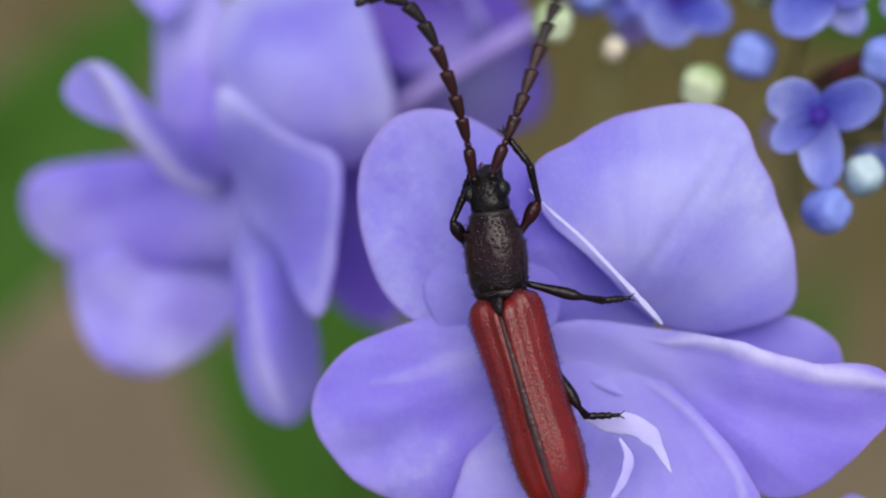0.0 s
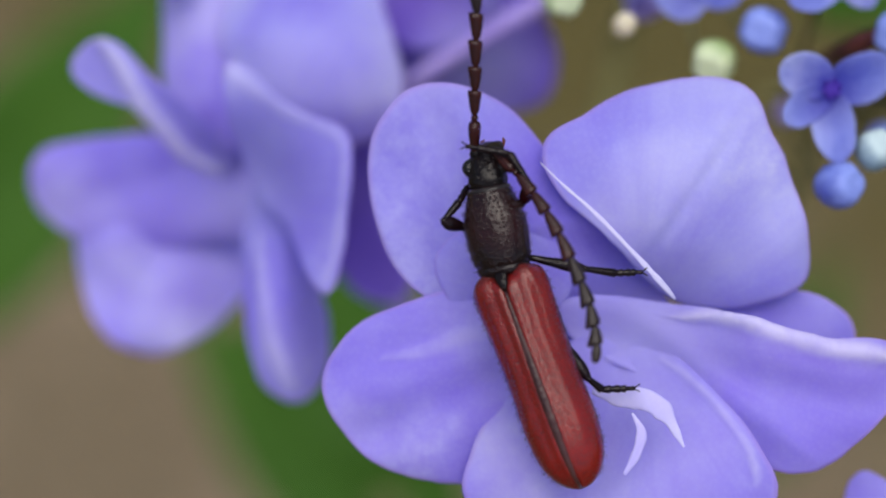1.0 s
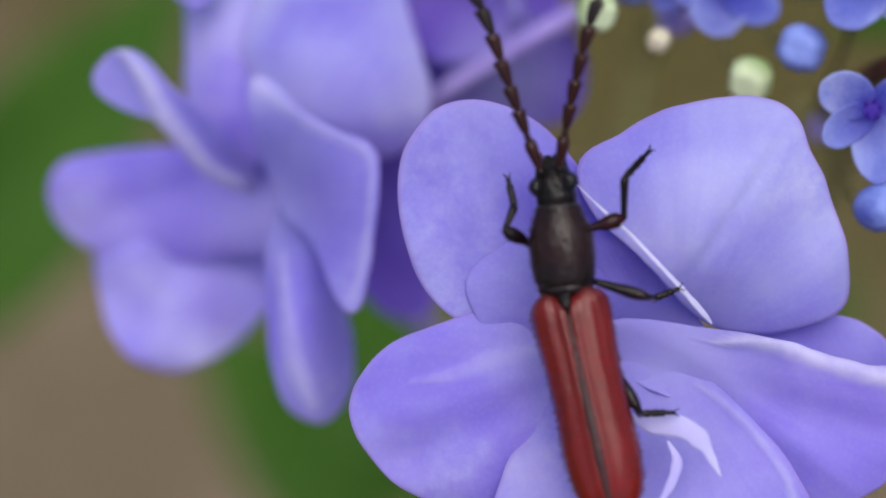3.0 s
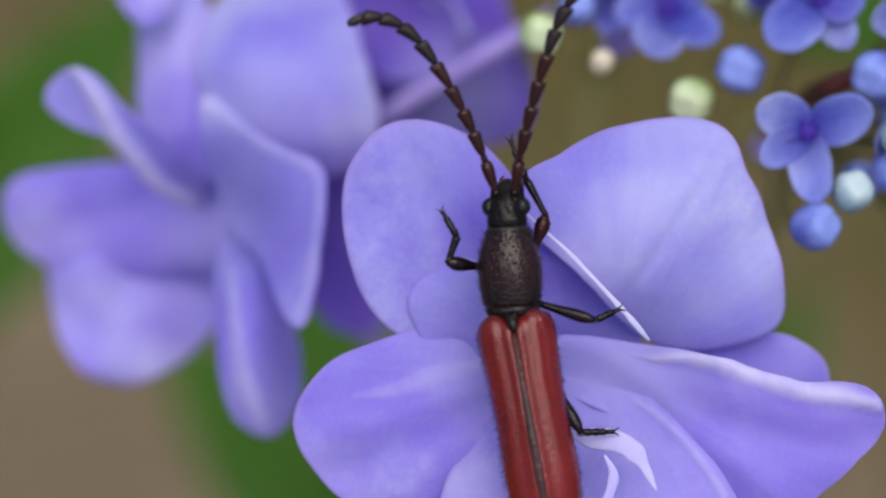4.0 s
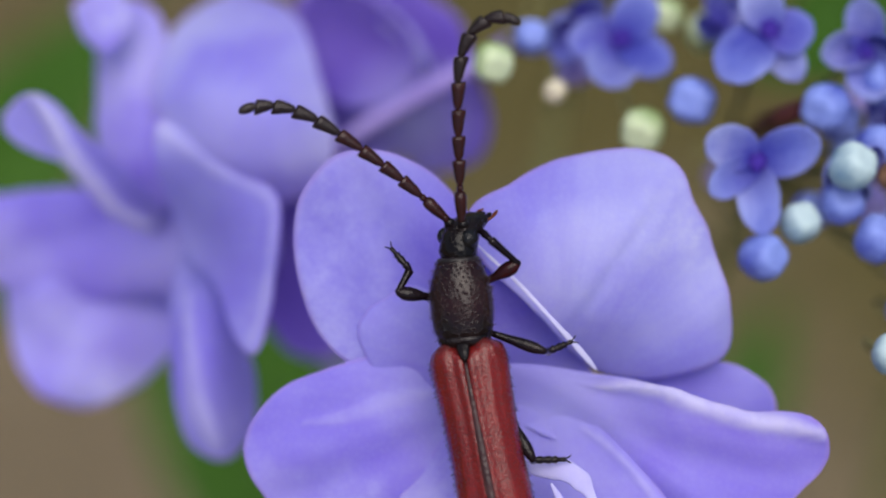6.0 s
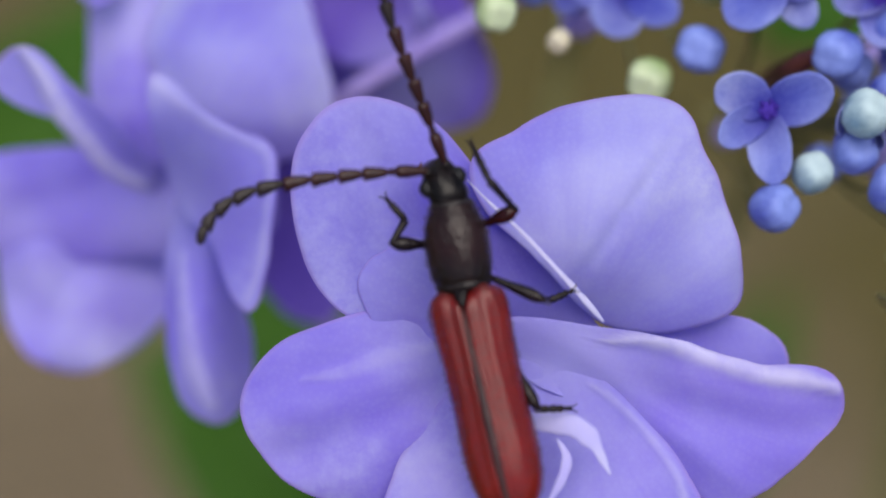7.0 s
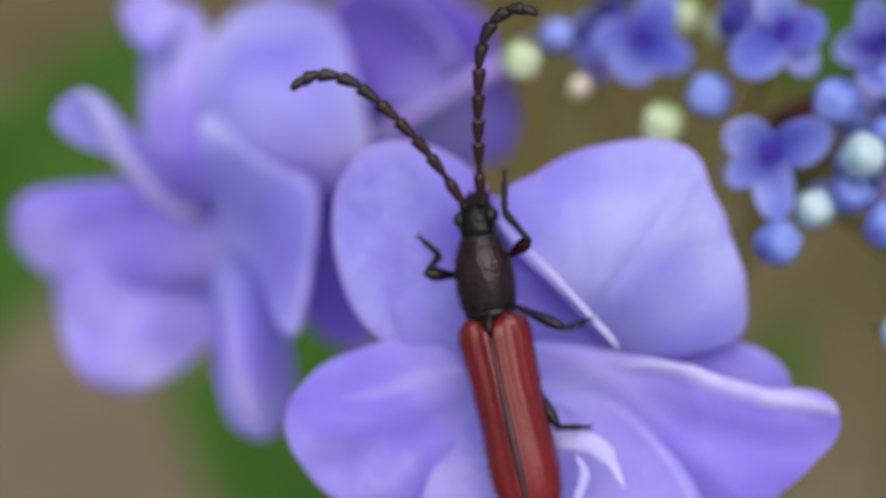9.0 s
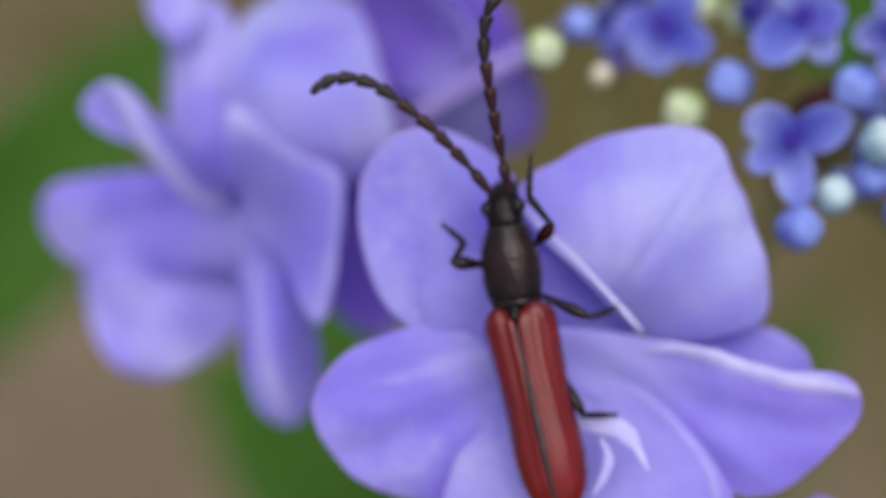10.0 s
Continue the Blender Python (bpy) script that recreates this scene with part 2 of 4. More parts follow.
def elytra_material():
    """Red wing cases: close, shallow, uneven pits that glint on their rims, fading towards the rear; brown at the shoulders."""
    m, n, l, b = material("red_wing_case", 0.3, 0.3)
    o = coords(n)
    warp = n.new("ShaderNodeMix")
    warp.data_type = "VECTOR"
    warp.inputs[0].default_value = 0.00003
    wob = n.new("ShaderNodeTexNoise")
    wob.inputs["Scale"].default_value = 3000.0
    l.new(o, wob.inputs["Vector"])
    l.new(o, warp.inputs[4])
    l.new(wob.outputs["Color"], warp.inputs[5])
    pits = voronoi_of(n, l, stretched(n, l, warp.outputs[1], 1, 0.8, 1), 9500.0)
    cloud = noise_of(n, l, o, 420.0, 4.0)
    col = ramp(n, l, cloud, [(0.3, (0.050, 0.003, 0.0025)), (0.55, (0.115, 0.006, 0.005)), (0.75, (0.19, 0.010, 0.008))])
    col = mixed(n, l, 0.5, col, ramp(n, l, pits, [(0.10, (0.010, 0.001, 0.001)), (0.32, (0.085, 0.004, 0.0035)), (0.6, (0.20, 0.010, 0.008))]))
    along = n.new("ShaderNodeSeparateXYZ")
    l.new(coords(n, "Generated"), along.inputs[0])
    front = n.new("ShaderNodeMapRange")
    front.inputs[1].default_value, front.inputs[2].default_value, front.inputs[4].default_value = 0.945, 0.995, 0.85
    l.new(along.outputs[1], front.inputs[0])
    col = mixed(n, l, front.outputs[0], col, (0.022, 0.007, 0.005))
    l.new(col, b.inputs["Base Color"])
    l.new(ramp(n, l, pits, [(0.1, (0.4, 0.4, 0.4)), (0.5, (0.19, 0.19, 0.19))]), b.inputs["Roughness"])
    rear = n.new("ShaderNodeMapRange")
    rear.inputs[1].default_value, rear.inputs[2].default_value, rear.inputs[3].default_value = 0.08, 0.5, 0.2
    l.new(along.outputs[1], rear.inputs[0])
    bump(n, l, b, mixed(n, l, rear.outputs[0], (0.4, 0.4, 0.4), pits), 0.5, 0.00006)
    b.inputs["Coat Weight"].default_value, b.inputs["Coat Roughness"].default_value = 0.22, 0.24
    return m


def shell_material(name, dark, light, scale, rough, strength, spec=0.28, grains_up=False):
    m, n, l, b = material(name, rough, spec)
    o = coords(n)
    grains = voronoi_of(n, l, o, scale)
    cloud = noise_of(n, l, o, 380.0, 4.0)
    col = ramp(n, l, cloud, [(0.38, dark), (0.68, light)])
    l.new(col, b.inputs["Base Color"])
    if grains_up:      # rounded granules that stand proud, each with its own glint
        grains = ramp(n, l, grains, [(0.0, (1, 1, 1)), (0.2, (0.75, 0.75, 0.75)), (0.38, (0.1, 0.1, 0.1)), (0.5, (0, 0, 0))])
    bump(n, l, b, grains, strength, 0.00009)
    return m


ELYTRA = elytra_material()
SUTURE = shell_material("brown_seam", (0.020, 0.006, 0.007), (0.055, 0.020, 0.020), 5000, 0.28, 0.3, 0.34)
PRONOTUM = shell_material("granular_black_shell", (0.0025, 0.002, 0.0025), (0.015, 0.003, 0.0035), 6500, 0.2, 0.55, 0.28, True)
BLACK = shell_material("black_shell", (0.003, 0.0025, 0.003), (0.010, 0.005, 0.005), 7000, 0.2, 0.45, 0.18, True)
LEG_BROWN = shell_material("dark_brown_leg", (0.004, 0.002, 0.003), (0.014, 0.005, 0.006), 6000, 0.2, 0.18, 0.2)
LEG_RED = shell_material("red_brown_leg", (0.006, 0.002, 0.003), (0.060, 0.006, 0.006), 6000, 0.17, 0.18, 0.18)
ANTENNA = shell_material("dark_brown_antenna", (0.008, 0.004, 0.004), (0.026, 0.011, 0.011), 9000, 0.28, 0.35, 0.3)
ANTENNA_RED = shell_material("red_brown_antenna", (0.013, 0.003, 0.003), (0.062, 0.010, 0.007), 9000, 0.2, 0.3, 0.28)
EYE = shell_material("black_eye", (0.004, 0.004, 0.005), (0.010, 0.009, 0.010), 14000, 0.22, 0.3)
# collar: greyer than the black shell, its glint painted into the colour
GLINT = shell_material("collar_glint", (0.006, 0.005, 0.006), (0.022, 0.018, 0.018), 3000, 0.35, 0.3)
PALP = shell_material("orange_brown_palp", (0.10, 0.022, 0.006), (0.30, 0.075, 0.018), 6000, 0.3, 0.2)
HAIR = shell_material("dark_bristle", (0.018, 0.012, 0.014), (0.05, 0.035, 0.04), 3000, 0.5, 0.1)

# ---- building ----


def part(name, bm, mat, parent=None, label="", m=None, smooth=True):
    me = bpy.data.meshes.new(name)
    bm.normal_update()
    bm.to_mesh(me)
    bm.free()
    me.materials.append(mat)
    if smooth:
        me.polygons.foreach_set("use_smooth", [True] * len(me.polygons))
    ob = new(name, me)
    if parent:
        ob.parent = parent
    if m is not None:
        ob.matrix_basis = m
    return tagged(ob, label)


def curve_of(table, x):
    """A smooth curve through (x, value) pairs."""
    xs = [p[0] for p in table]
    i = max(0, min(len(xs) - 2, int(np.searchsorted(xs, x, side="right")) - 1))

    def slope(k):
        a, b = max(0, k - 1), min(len(xs) - 1, k + 1)
        return (table[b][1] - table[a][1]) / (xs[b] - xs[a])
    h = xs[i + 1] - xs[i]
    f = min(1.0, max(0.0, (x - xs[i]) / h))
    f2, f3 = f * f, f * f * f
    return ((2 * f3 - 3 * f2 + 1) * table[i][1] + (f3 - 2 * f2 + f) * h * slope(i)
            + (3 * f2 - 2 * f3) * table[i + 1][1] + (f3 - f2) * h * slope(i + 1))


def round_curve(values, angle):
    """A smooth closed curve through evenly spaced values."""
    n = len(values)
    x = (angle / (2 * math.pi)) % 1.0 * n
    i, f = int(x) % n, x - int(x)
    a, b, c, d = (values[(i + k) % n] for k in (-1, 0, 1, 2))
    return b + 0.5 * f * (c - a + f * (2 * a - 5 * b + 4 * c - d + f * (3 * (b - c) + d - a)))


def skin(bm, rows, closed=True):
    """Faces between rows of vertices of equal length."""
    for a, b in zip(rows, rows[1:]):
        n = len(a)
        for k in range(n if closed else n - 1):
            bm.faces.new((a[k], a[(k + 1) % n], b[(k + 1) % n], b[k]))


def tube(points, radii, sides=10, flat=1.0):
    """A closed tube along points (mm), with the radius at each."""
    bm = bmesh.new()
    rows = []
    pts = [Vector(p) for p in points]
    side = None
    for i, p in enumerate(pts):
        d = (pts[min(i + 1, len(pts) - 1)] - pts[max(i - 1, 0)]).normalized()
        if side is None:
            side = d.orthogonal().normalized()
        if flat != 1.0 and abs(d.z) < 0.9:
            side = d.cross(Vector((0, 0, 1)))
        side = (side - d * side.dot(d)).normalized()
        up = d.cross(side)
        rows.append([bm.verts.new((p + radii[i] * (side * math.cos(a) + up * math.sin(a) * flat)) * MM)
                     for a in (2 * math.pi * k / sides for k in range(sides))])
    skin(bm, rows)
    bm.faces.new(rows[0][::-1])
    bm.faces.new(rows[-1])
    return bm


def sepal(radii, base, tilt=(0, 0), cup=0.0, rise=0.0, curls=(), ruffle=0.15, seed=0, thick=0.16, rings=26, spokes=112, creases=(), folds=(), bands=(), bow=(0, 0)):
    """A sepal round its own centre (mm). radii: its outline at even angles; base: where it joins the floret;
    tilt: slopes; cup: rise of the rim; bow: bend along x and y; rise: how far it sinks towards its base; curls: (angle,
    width, rise, power) where the rim rolls; creases: (angle, offset, depth, width);
    folds: (angle, offset, slope) beyond which it bends away; bands: (points, half widths, lift, paleness) of ridges and
    rolled edges, with their pale underside and caught light painted on."""
    bm = bmesh.new()
    uv, rim = bm.loops.layers.uv.new("UVMap"), bm.loops.layers.uv.new("Rim")
    edge = {}
    base = Vector(base)
    axis = math.atan2(-base.y, -base.x)      # from the base to the middle

    def height(x, y, a, q):
        z = tilt[0] * x + tilt[1] * y + cup * q * q + bow[0] * x * x + bow[1] * y * y
        z -= rise * math.exp(-((x - base.x) ** 2 + (y - base.y) ** 2) / 14)
        for c, wide, roll, power in curls:
            d = (a - radians(c) + math.pi) % (2 * math.pi) - math.pi
            z += roll * math.exp(-(d / radians(wide)) ** 2) * q ** power
        for c, off, deep, wide in creases:
            across = -x * math.sin(radians(c)) + y * math.cos(radians(c)) - off
            z += deep * math.exp(-(across / wide) ** 2) * (1 - q ** 6)
        for c, off, slope in folds:
            across = x * math.sin(radians(c)) - y * math.cos(radians(c)) - off
            z -= slope * (across + math.sqrt(across * across + 0.15)) / 2
        return z + ruffle * (0.25 + q ** 2) * noise.noise(Vector((x * 0.33, y * 0.33, seed * 7.3)))

    grid = []
    for j in range(1, rings + 1):
        q = (j / rings) ** 0.8
        for k in range(spokes):
            a = 2 * math.pi * k / spokes
            r = round_curve(radii, a) * q * (1 + 0.012 * q ** 8 * noise.noise(Vector((a * 5, seed, 1.7))))
            grid.append((r * math.cos(a), r * math.sin(a), a, q))
    flat = np.array(grid)[:, :2]
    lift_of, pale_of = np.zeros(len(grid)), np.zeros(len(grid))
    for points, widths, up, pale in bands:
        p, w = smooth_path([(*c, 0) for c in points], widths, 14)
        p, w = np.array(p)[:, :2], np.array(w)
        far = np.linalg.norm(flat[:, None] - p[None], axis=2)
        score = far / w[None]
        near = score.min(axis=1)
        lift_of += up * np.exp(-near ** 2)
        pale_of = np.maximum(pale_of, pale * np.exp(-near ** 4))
    sheets = []
    for lift in (thick / 2, -thick / 2):
        rows = []
        for j in range(rings):
            row = []
            for k in range(spokes):
                i = j * spokes + k
                x, y, a, q = grid[i]
                e = lift * (1.0 if j < rings - 1 else 0.45)
                row.append(bm.verts.new((x * MM, y * MM, (height(x, y, a, q) + float(lift_of[i]) + e) * MM)))
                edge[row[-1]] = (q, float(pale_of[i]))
            rows.append(row)
        mid = bm.verts.new((0, 0, (height(0, 0, 0, 0) + lift) * MM))
        sheets.append((rows, mid))
    (top, mt), (low, ml) = sheets
    skin(bm, top)
    skin(bm, [r[::-1] for r in low])
    skin(bm, [low[-1], top[-1]][::-1])
    for k in range(spokes):
        bm.faces.new((mt, top[0][k], top[0][(k + 1) % spokes]))
        bm.faces.new((ml, low[0][(k + 1) % spokes], low[0][k]))
    bmesh.ops.recalc_face_normals(bm, faces=bm.faces)
    for f in bm.faces:
        for loop in f.loops:
            d = loop.vert.co.xy / MM - base
            d.rotate(Matrix.Rotation(-axis, 2))
            loop[rim].uv = edge.get(loop.vert, (0.0, 0.0))
            loop[uv].uv = (math.atan2(d.y, d.x) / math.pi if d.length > 1e-6 else 0, d.length)
    return bm


def smooth_path(points, widths, steps=6):
    """A smooth run of places and widths through the given ones."""
    xs = list(range(len(points)))
    ts = [i / steps for i in range((len(points) - 1) * steps + 1)]
    cols = [[(x, p[k]) for x, p in zip(xs, points)] for k in range(3)]
    return [Vector([curve_of(c, t) for c in cols]) for t in ts], [max(0.02, curve_of(list(zip(xs, widths)), t)) for t in ts]


# ---- ground and shrub ----


def build_ground():
    bm = bmesh.new()
    n = 64
    rows = []
    for i in range(n + 1):
        row = []
        for k in range(n + 1):
            x, y = ((2 * a / n - 1) for a in (i, k))
            x, y = math.copysign(abs(x) ** 4, x) * 900 + x * 1.2, math.copysign(abs(y) ** 4, y) * 900 + y * 1.2
            z = 0.02 * noise.noise(Vector((x * 3, y * 3, 0))) * math.exp(-(x * x + y * y) / 40)
            row.append(bm.verts.new((x, y, z)))
        rows.append(row)
    skin(bm, rows, closed=False)
    bmesh.ops.recalc_face_normals(bm, faces=bm.faces)
    if sum(f.normal.z for f in bm.faces) < 0:
        bmesh.ops.reverse_faces(bm, faces=bm.faces)
    tagged(part("ground", bm, GROUND), "bare brown earth with litter and patches of moss", "ground", kind="structure")


build_ground()


def leaf_mesh(length, width, fold=0.18, droop=0.25, teeth=26):
    """A toothed, pointed leaf along +y from its foot, in mm, folded along the midrib, drooping to the tip."""
    bm = bmesh.new()
    uv = bm.loops.layers.uv.new("UVMap")
    n, m = 52, 8
    outline = [(0, 0.02), (0.08, 0.42), (0.25, 0.86), (0.42, 1.0), (0.65, 0.82), (0.85, 0.40), (1.0, 0.0)]
    sheets = []
    for lift in (0.2, -0.2):
        rows = []
        for i in range(n + 1):
            s = i / n
            half = max(0.004, curve_of(outline, s)) * width / 2
            half *= 1 + 0.05 * (((s * teeth) % 1.0) - 0.5)
            row = []
            for k in range(-m, m + 1):
                q = k / m
                side_vein = 0.5 * math.cos((s * 9 - abs(q) * 1.6) * 2 * math.pi) * abs(q) * (1 - s)
                z = fold * abs(q) * half - droop * length * s * s + side_vein * 0.8 + 2.0 * noise.noise(Vector((q, s * 3, length)))
                row.append(bm.verts.new((q * half * MM, s * length * MM, (z + lift) * MM)))
            rows.append(row)
        sheets.append(rows)
    top, low = sheets
    skin(bm, top, closed=False)
    skin(bm, [r[::-1] for r in low], closed=False)
    rim_t = [r[0] for r in top] + [r[-1] for r in top][::-1]
    rim_l = [r[0] for r in low] + [r[-1] for r in low][::-1]
    skin(bm, [rim_t, rim_l])
    bmesh.ops.recalc_face_normals(bm, faces=bm.faces)
    for f in bm.faces:
        for loop in f.loops:
            x, y = loop.vert.co.x / MM, loop.vert.co.y / MM
            loop[uv].uv = (y / length * 3 - abs(x) / width * 1.4, x / width)
    return bm


def build_shrub():
    """Two woody stems rise from the earth to the flower head; the leaves stand out from them."""
    foot = VIEW.inverted() @ Vector((0.02, 0.02, 0.0)) / MM
    shrub = tagged(new("hydrangea_shrub"), "green hydrangea stems with toothed leaves", "shrub")
    shrub.matrix_world = VIEW
    # main stem: from the earth to the joint under the flower head
    joint = Vector((8, -16, -66))
    mid = foot.lerp(joint, 0.55) + Vector((10, 0, -14))
    pts = [foot.lerp(mid, a / 6) for a in range(6)] + [mid.lerp(joint, a / 6) for a in range(7)]
    part("stem", tube(pts, [4.2 - 2.0 * i / 12 for i in range(13)], 12), BARK, shrub)
    up = (VIEW.inverted().to_3x3() @ Vector((0, 0, 1))).normalized()
    specs = [  # foot of the blade, its tip, length, width, how far the face leans, where its stalk starts on the stem
        ((-75, -16, -220), (-35, 38, -214), 67, 24, 6, 0.62),
        ((3, -43, -225), (-36, -12, -219), 51, 26, -6, 0.66),
        ((49, 28, -95), (29, 19, -89), 22, 13, 10, 0.90),
        ((-7, -27, -150), (-15, 3, -144), 32, 22, 0, 0.70),
        ((47, -40, -300), (62, -4, -292), 40, 15, 0, 0.5),
    ]
    for foot_, tip, length, width, lean, low in specs:
        a, b = Vector(foot_), Vector(tip)
        d = (b - a).normalized()
        z = Vector((0, 0, 1)) - d * d.z
        z.normalize()
        m = Matrix((d.cross(z), d, z)).transposed().to_4x4() @ Matrix.Rotation(radians(lean), 4, "Y")
        m.translation = a * MM
        blade = part("leaf", leaf_mesh(length, width), LEAF, shrub, "", m)
        to = m.inverted() @ (foot.lerp(joint, low - 0.3) * MM) / MM
        bow = [Vector((0, 0, 0)).lerp(to, f) + Vector((0, -14 * math.sin(f * math.pi), 0)) for f in (0, 0.2, 0.4, 0.6, 0.8, 1)]
        part("leaf_stalk", tube(bow, [1.3] * 6, 8), STALK, blade)


build_shrub()

# ---- the flower head ----
head = tagged(new("hydrangea_flower_head"), "lacecap hydrangea flower head with lavender sepals and blue buds", "flower")
head.matrix_world = VIEW
ROOT = Vector((8, -14, -62))      # where the stalks of the florets meet


def stalk_to(name, end, mat, parent, thick=0.55, start=ROOT, sag=(0, 0, -3), tip=None):
    a, b = Vector(start), Vector(end)
    pts = [a.lerp(b, f) + Vector(sag) * math.sin(f * math.pi) for f in (0, 0.15, 0.3, 0.45, 0.6, 0.75, 0.9, 1)]
    pts = [p - b for p in pts]
    return part(name, tube(pts, [thick * 1.2] * 7 + [tip or thick], 10), mat, parent, "", at(0, 0, 0) if parent is not head else at(*b))


def floret(centre, sepals, edges, label, base_mat=SEPAL):
    """One sterile floret: a small button on a stalk, and its sepals, each placed from the button."""
    c = Vector(centre)
    bm = bmesh.new()
    rows = []
    for i in range(9):
        f = i / 8 * math.pi
        rows.append([bm.verts.new((0.75 * math.sin(f + 1e-3) * math.cos(a) * MM, 0.75 * math.sin(f + 1e-3) * math.sin(a) * MM,
                                   (0.55 * math.cos(f) + 0.05 * math.cos(4 * a) * math.sin(f)) * MM))
                     for a in (2 * math.pi * k / 20 for k in range(20))])
    skin(bm, rows)
    button = part("floret", bm, BUD_PALE, head, label, at(*c))
    stalk_to("stalk", c + Vector((0, 0, -0.3)), STALK_LILAC, button, 0.5)
    button_stalk = button.children[0]
    button_stalk.matrix_basis = at(0, 0, -0.3)
    for k, (place, radii, kw) in enumerate(sepals):
        p = Vector(place)
        mat = kw.pop("mat", base_mat)
        part("sepal", sepal(radii, (c - p).xy, seed=k + c.x, **kw), mat, button, kw.pop("label", ""), at(*(p - c)))
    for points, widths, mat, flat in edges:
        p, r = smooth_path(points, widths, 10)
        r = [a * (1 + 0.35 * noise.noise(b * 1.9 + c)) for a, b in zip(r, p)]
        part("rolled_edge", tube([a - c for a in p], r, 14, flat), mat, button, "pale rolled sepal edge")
    return button


def lit_ridge_on(place, points, widths, lift, pale):
    """A ridge given in the flower head's u and v, as a band of the sepal at place, painted pale for the light it
    catches.
    """
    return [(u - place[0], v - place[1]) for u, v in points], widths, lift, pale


R1, R2, R4, R5, R6 = (10.60, 2.29, -3.4), (2.63, 0.38, -4.9), (-0.38, -6.76, -4.6), (7.09, -9.58, -3.5), (14.56, -6.60, -4.0)
RIGHT_FLORET = [
    (R1, [5.14, 4.81, 4.77, 5.41, 5.47, 5.18, 5.15, 5.42, 5.85, 6.95, 6.05, 4.78, 4.25, 4.27, 4.73, 5.39, 5.94, 6.58, 7.12, 5.99],
     dict(tilt=(-0.03, -0.10), bow=(0, -0.034), rise=2.2, cup=-0.5, folds=[(53, 0.0, 0.36)], mat=SEPAL_LIGHT, ruffle=0.5, creases=[(56, -0.3, -0.14, 0.35), (80, 1.2, 0.12, 0.8), (100, 2.6, -0.10, 0.6)])),
    (R2, [4.65, 3.88, 3.65, 3.76, 4.27, 5.60, 7.09, 8.19, 7.99, 7.09, 6.26, 5.76, 5.13, 4.43, 4.14, 4.38, 5.17, 7.01, 10.40, 6.58],
     dict(tilt=(0.02, 0.06), rise=3.2, curls=[(8, 20, 1.0, 1.6)], cup=-0.9, mat=SEPAL_VIOLET, ruffle=0.7, creases=[(115, 1.2, -0.3, 0.9)])),
    ((1.39, -1.15, -4.8), [3.94, 3.51, 2.74, 2.28, 2.04, 1.93, 2.22, 2.45, 2.35, 2.49, 2.38, 2.71, 3.27, 4.08],
     dict(tilt=(-0.04, 0.04), cup=-0.5, ruffle=0.3, mat=SEPAL_LIGHT)),
    (R4, [5.26, 5.65, 5.62, 5.31, 4.72, 4.41, 4.28, 4.49, 5.02, 5.58, 5.91, 5.51, 5.18, 4.85, 4.59, 4.60, 4.90, 5.01, 4.93, 5.00],
     dict(tilt=(-0.03, 0.04), rise=1.6, cup=-0.9, ruffle=0.6, creases=[(14, 2.3, -0.35, 1.0), (25, -0.6, -0.45, 1.1)],
          # a crease of light, painted as a pale band
          bands=[lit_ridge_on(R4, [(-3.4, -5.45), (-1.7, -5.15), (0.24, -4.45), (2.3, -4.0)], [0.1, 0.3, 0.42, 0.3], 0.14, 0.26)])),
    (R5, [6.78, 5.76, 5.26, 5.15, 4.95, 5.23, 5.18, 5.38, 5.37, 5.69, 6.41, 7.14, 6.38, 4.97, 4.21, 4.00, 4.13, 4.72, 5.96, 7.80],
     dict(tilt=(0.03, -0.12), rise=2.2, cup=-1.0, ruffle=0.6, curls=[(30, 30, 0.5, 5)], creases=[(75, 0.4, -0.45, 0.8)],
          # the first band is flat: the brighter left side put into the colour
          bands=[lit_ridge_on(R5, [(1.0, -8.6), (2.0, -10.2), (2.8, -12.2)], [1.3, 1.7, 1.5], 0.0, 0.3), lit_ridge_on(R5, [(9.6, -5.6), (10.6, -6.3), (11.9, -7.62), (13.2, -9.4), (13.75, -11.0)], [0.1, 0.15, 0.18, 0.2, 0.15], 0.12, 0.45)])),
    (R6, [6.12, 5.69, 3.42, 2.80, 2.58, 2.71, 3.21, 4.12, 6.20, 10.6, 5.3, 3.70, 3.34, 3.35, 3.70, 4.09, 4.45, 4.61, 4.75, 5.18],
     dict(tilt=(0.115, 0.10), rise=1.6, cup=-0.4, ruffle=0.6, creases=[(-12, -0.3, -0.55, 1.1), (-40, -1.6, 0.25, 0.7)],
          bands=[lit_ridge_on(R6, [(10.2, -3.75), (11.4, -3.5), (13.04, -3.62), (14.83, -4.2), (16.88, -4.9), (18.95, -5.2), (20.24, -5.5)], [0.1, 0.3, 0.5, 0.55, 0.5, 0.42, 0.25], 0.38, 1.0)])),
    ((13.99, -4.16, -8.0), [4.89, 3.78, 2.68, 2.02, 1.76, 1.70, 1.72, 1.85, 2.1, 2.2, 2.1, 2.0, 1.92, 1.70, 1.72, 1.97, 2.71, 4.96],
     dict(ruffle=0.4, tilt=(-0.1, 0.15), mat=SEPAL_VIOLET)),
]
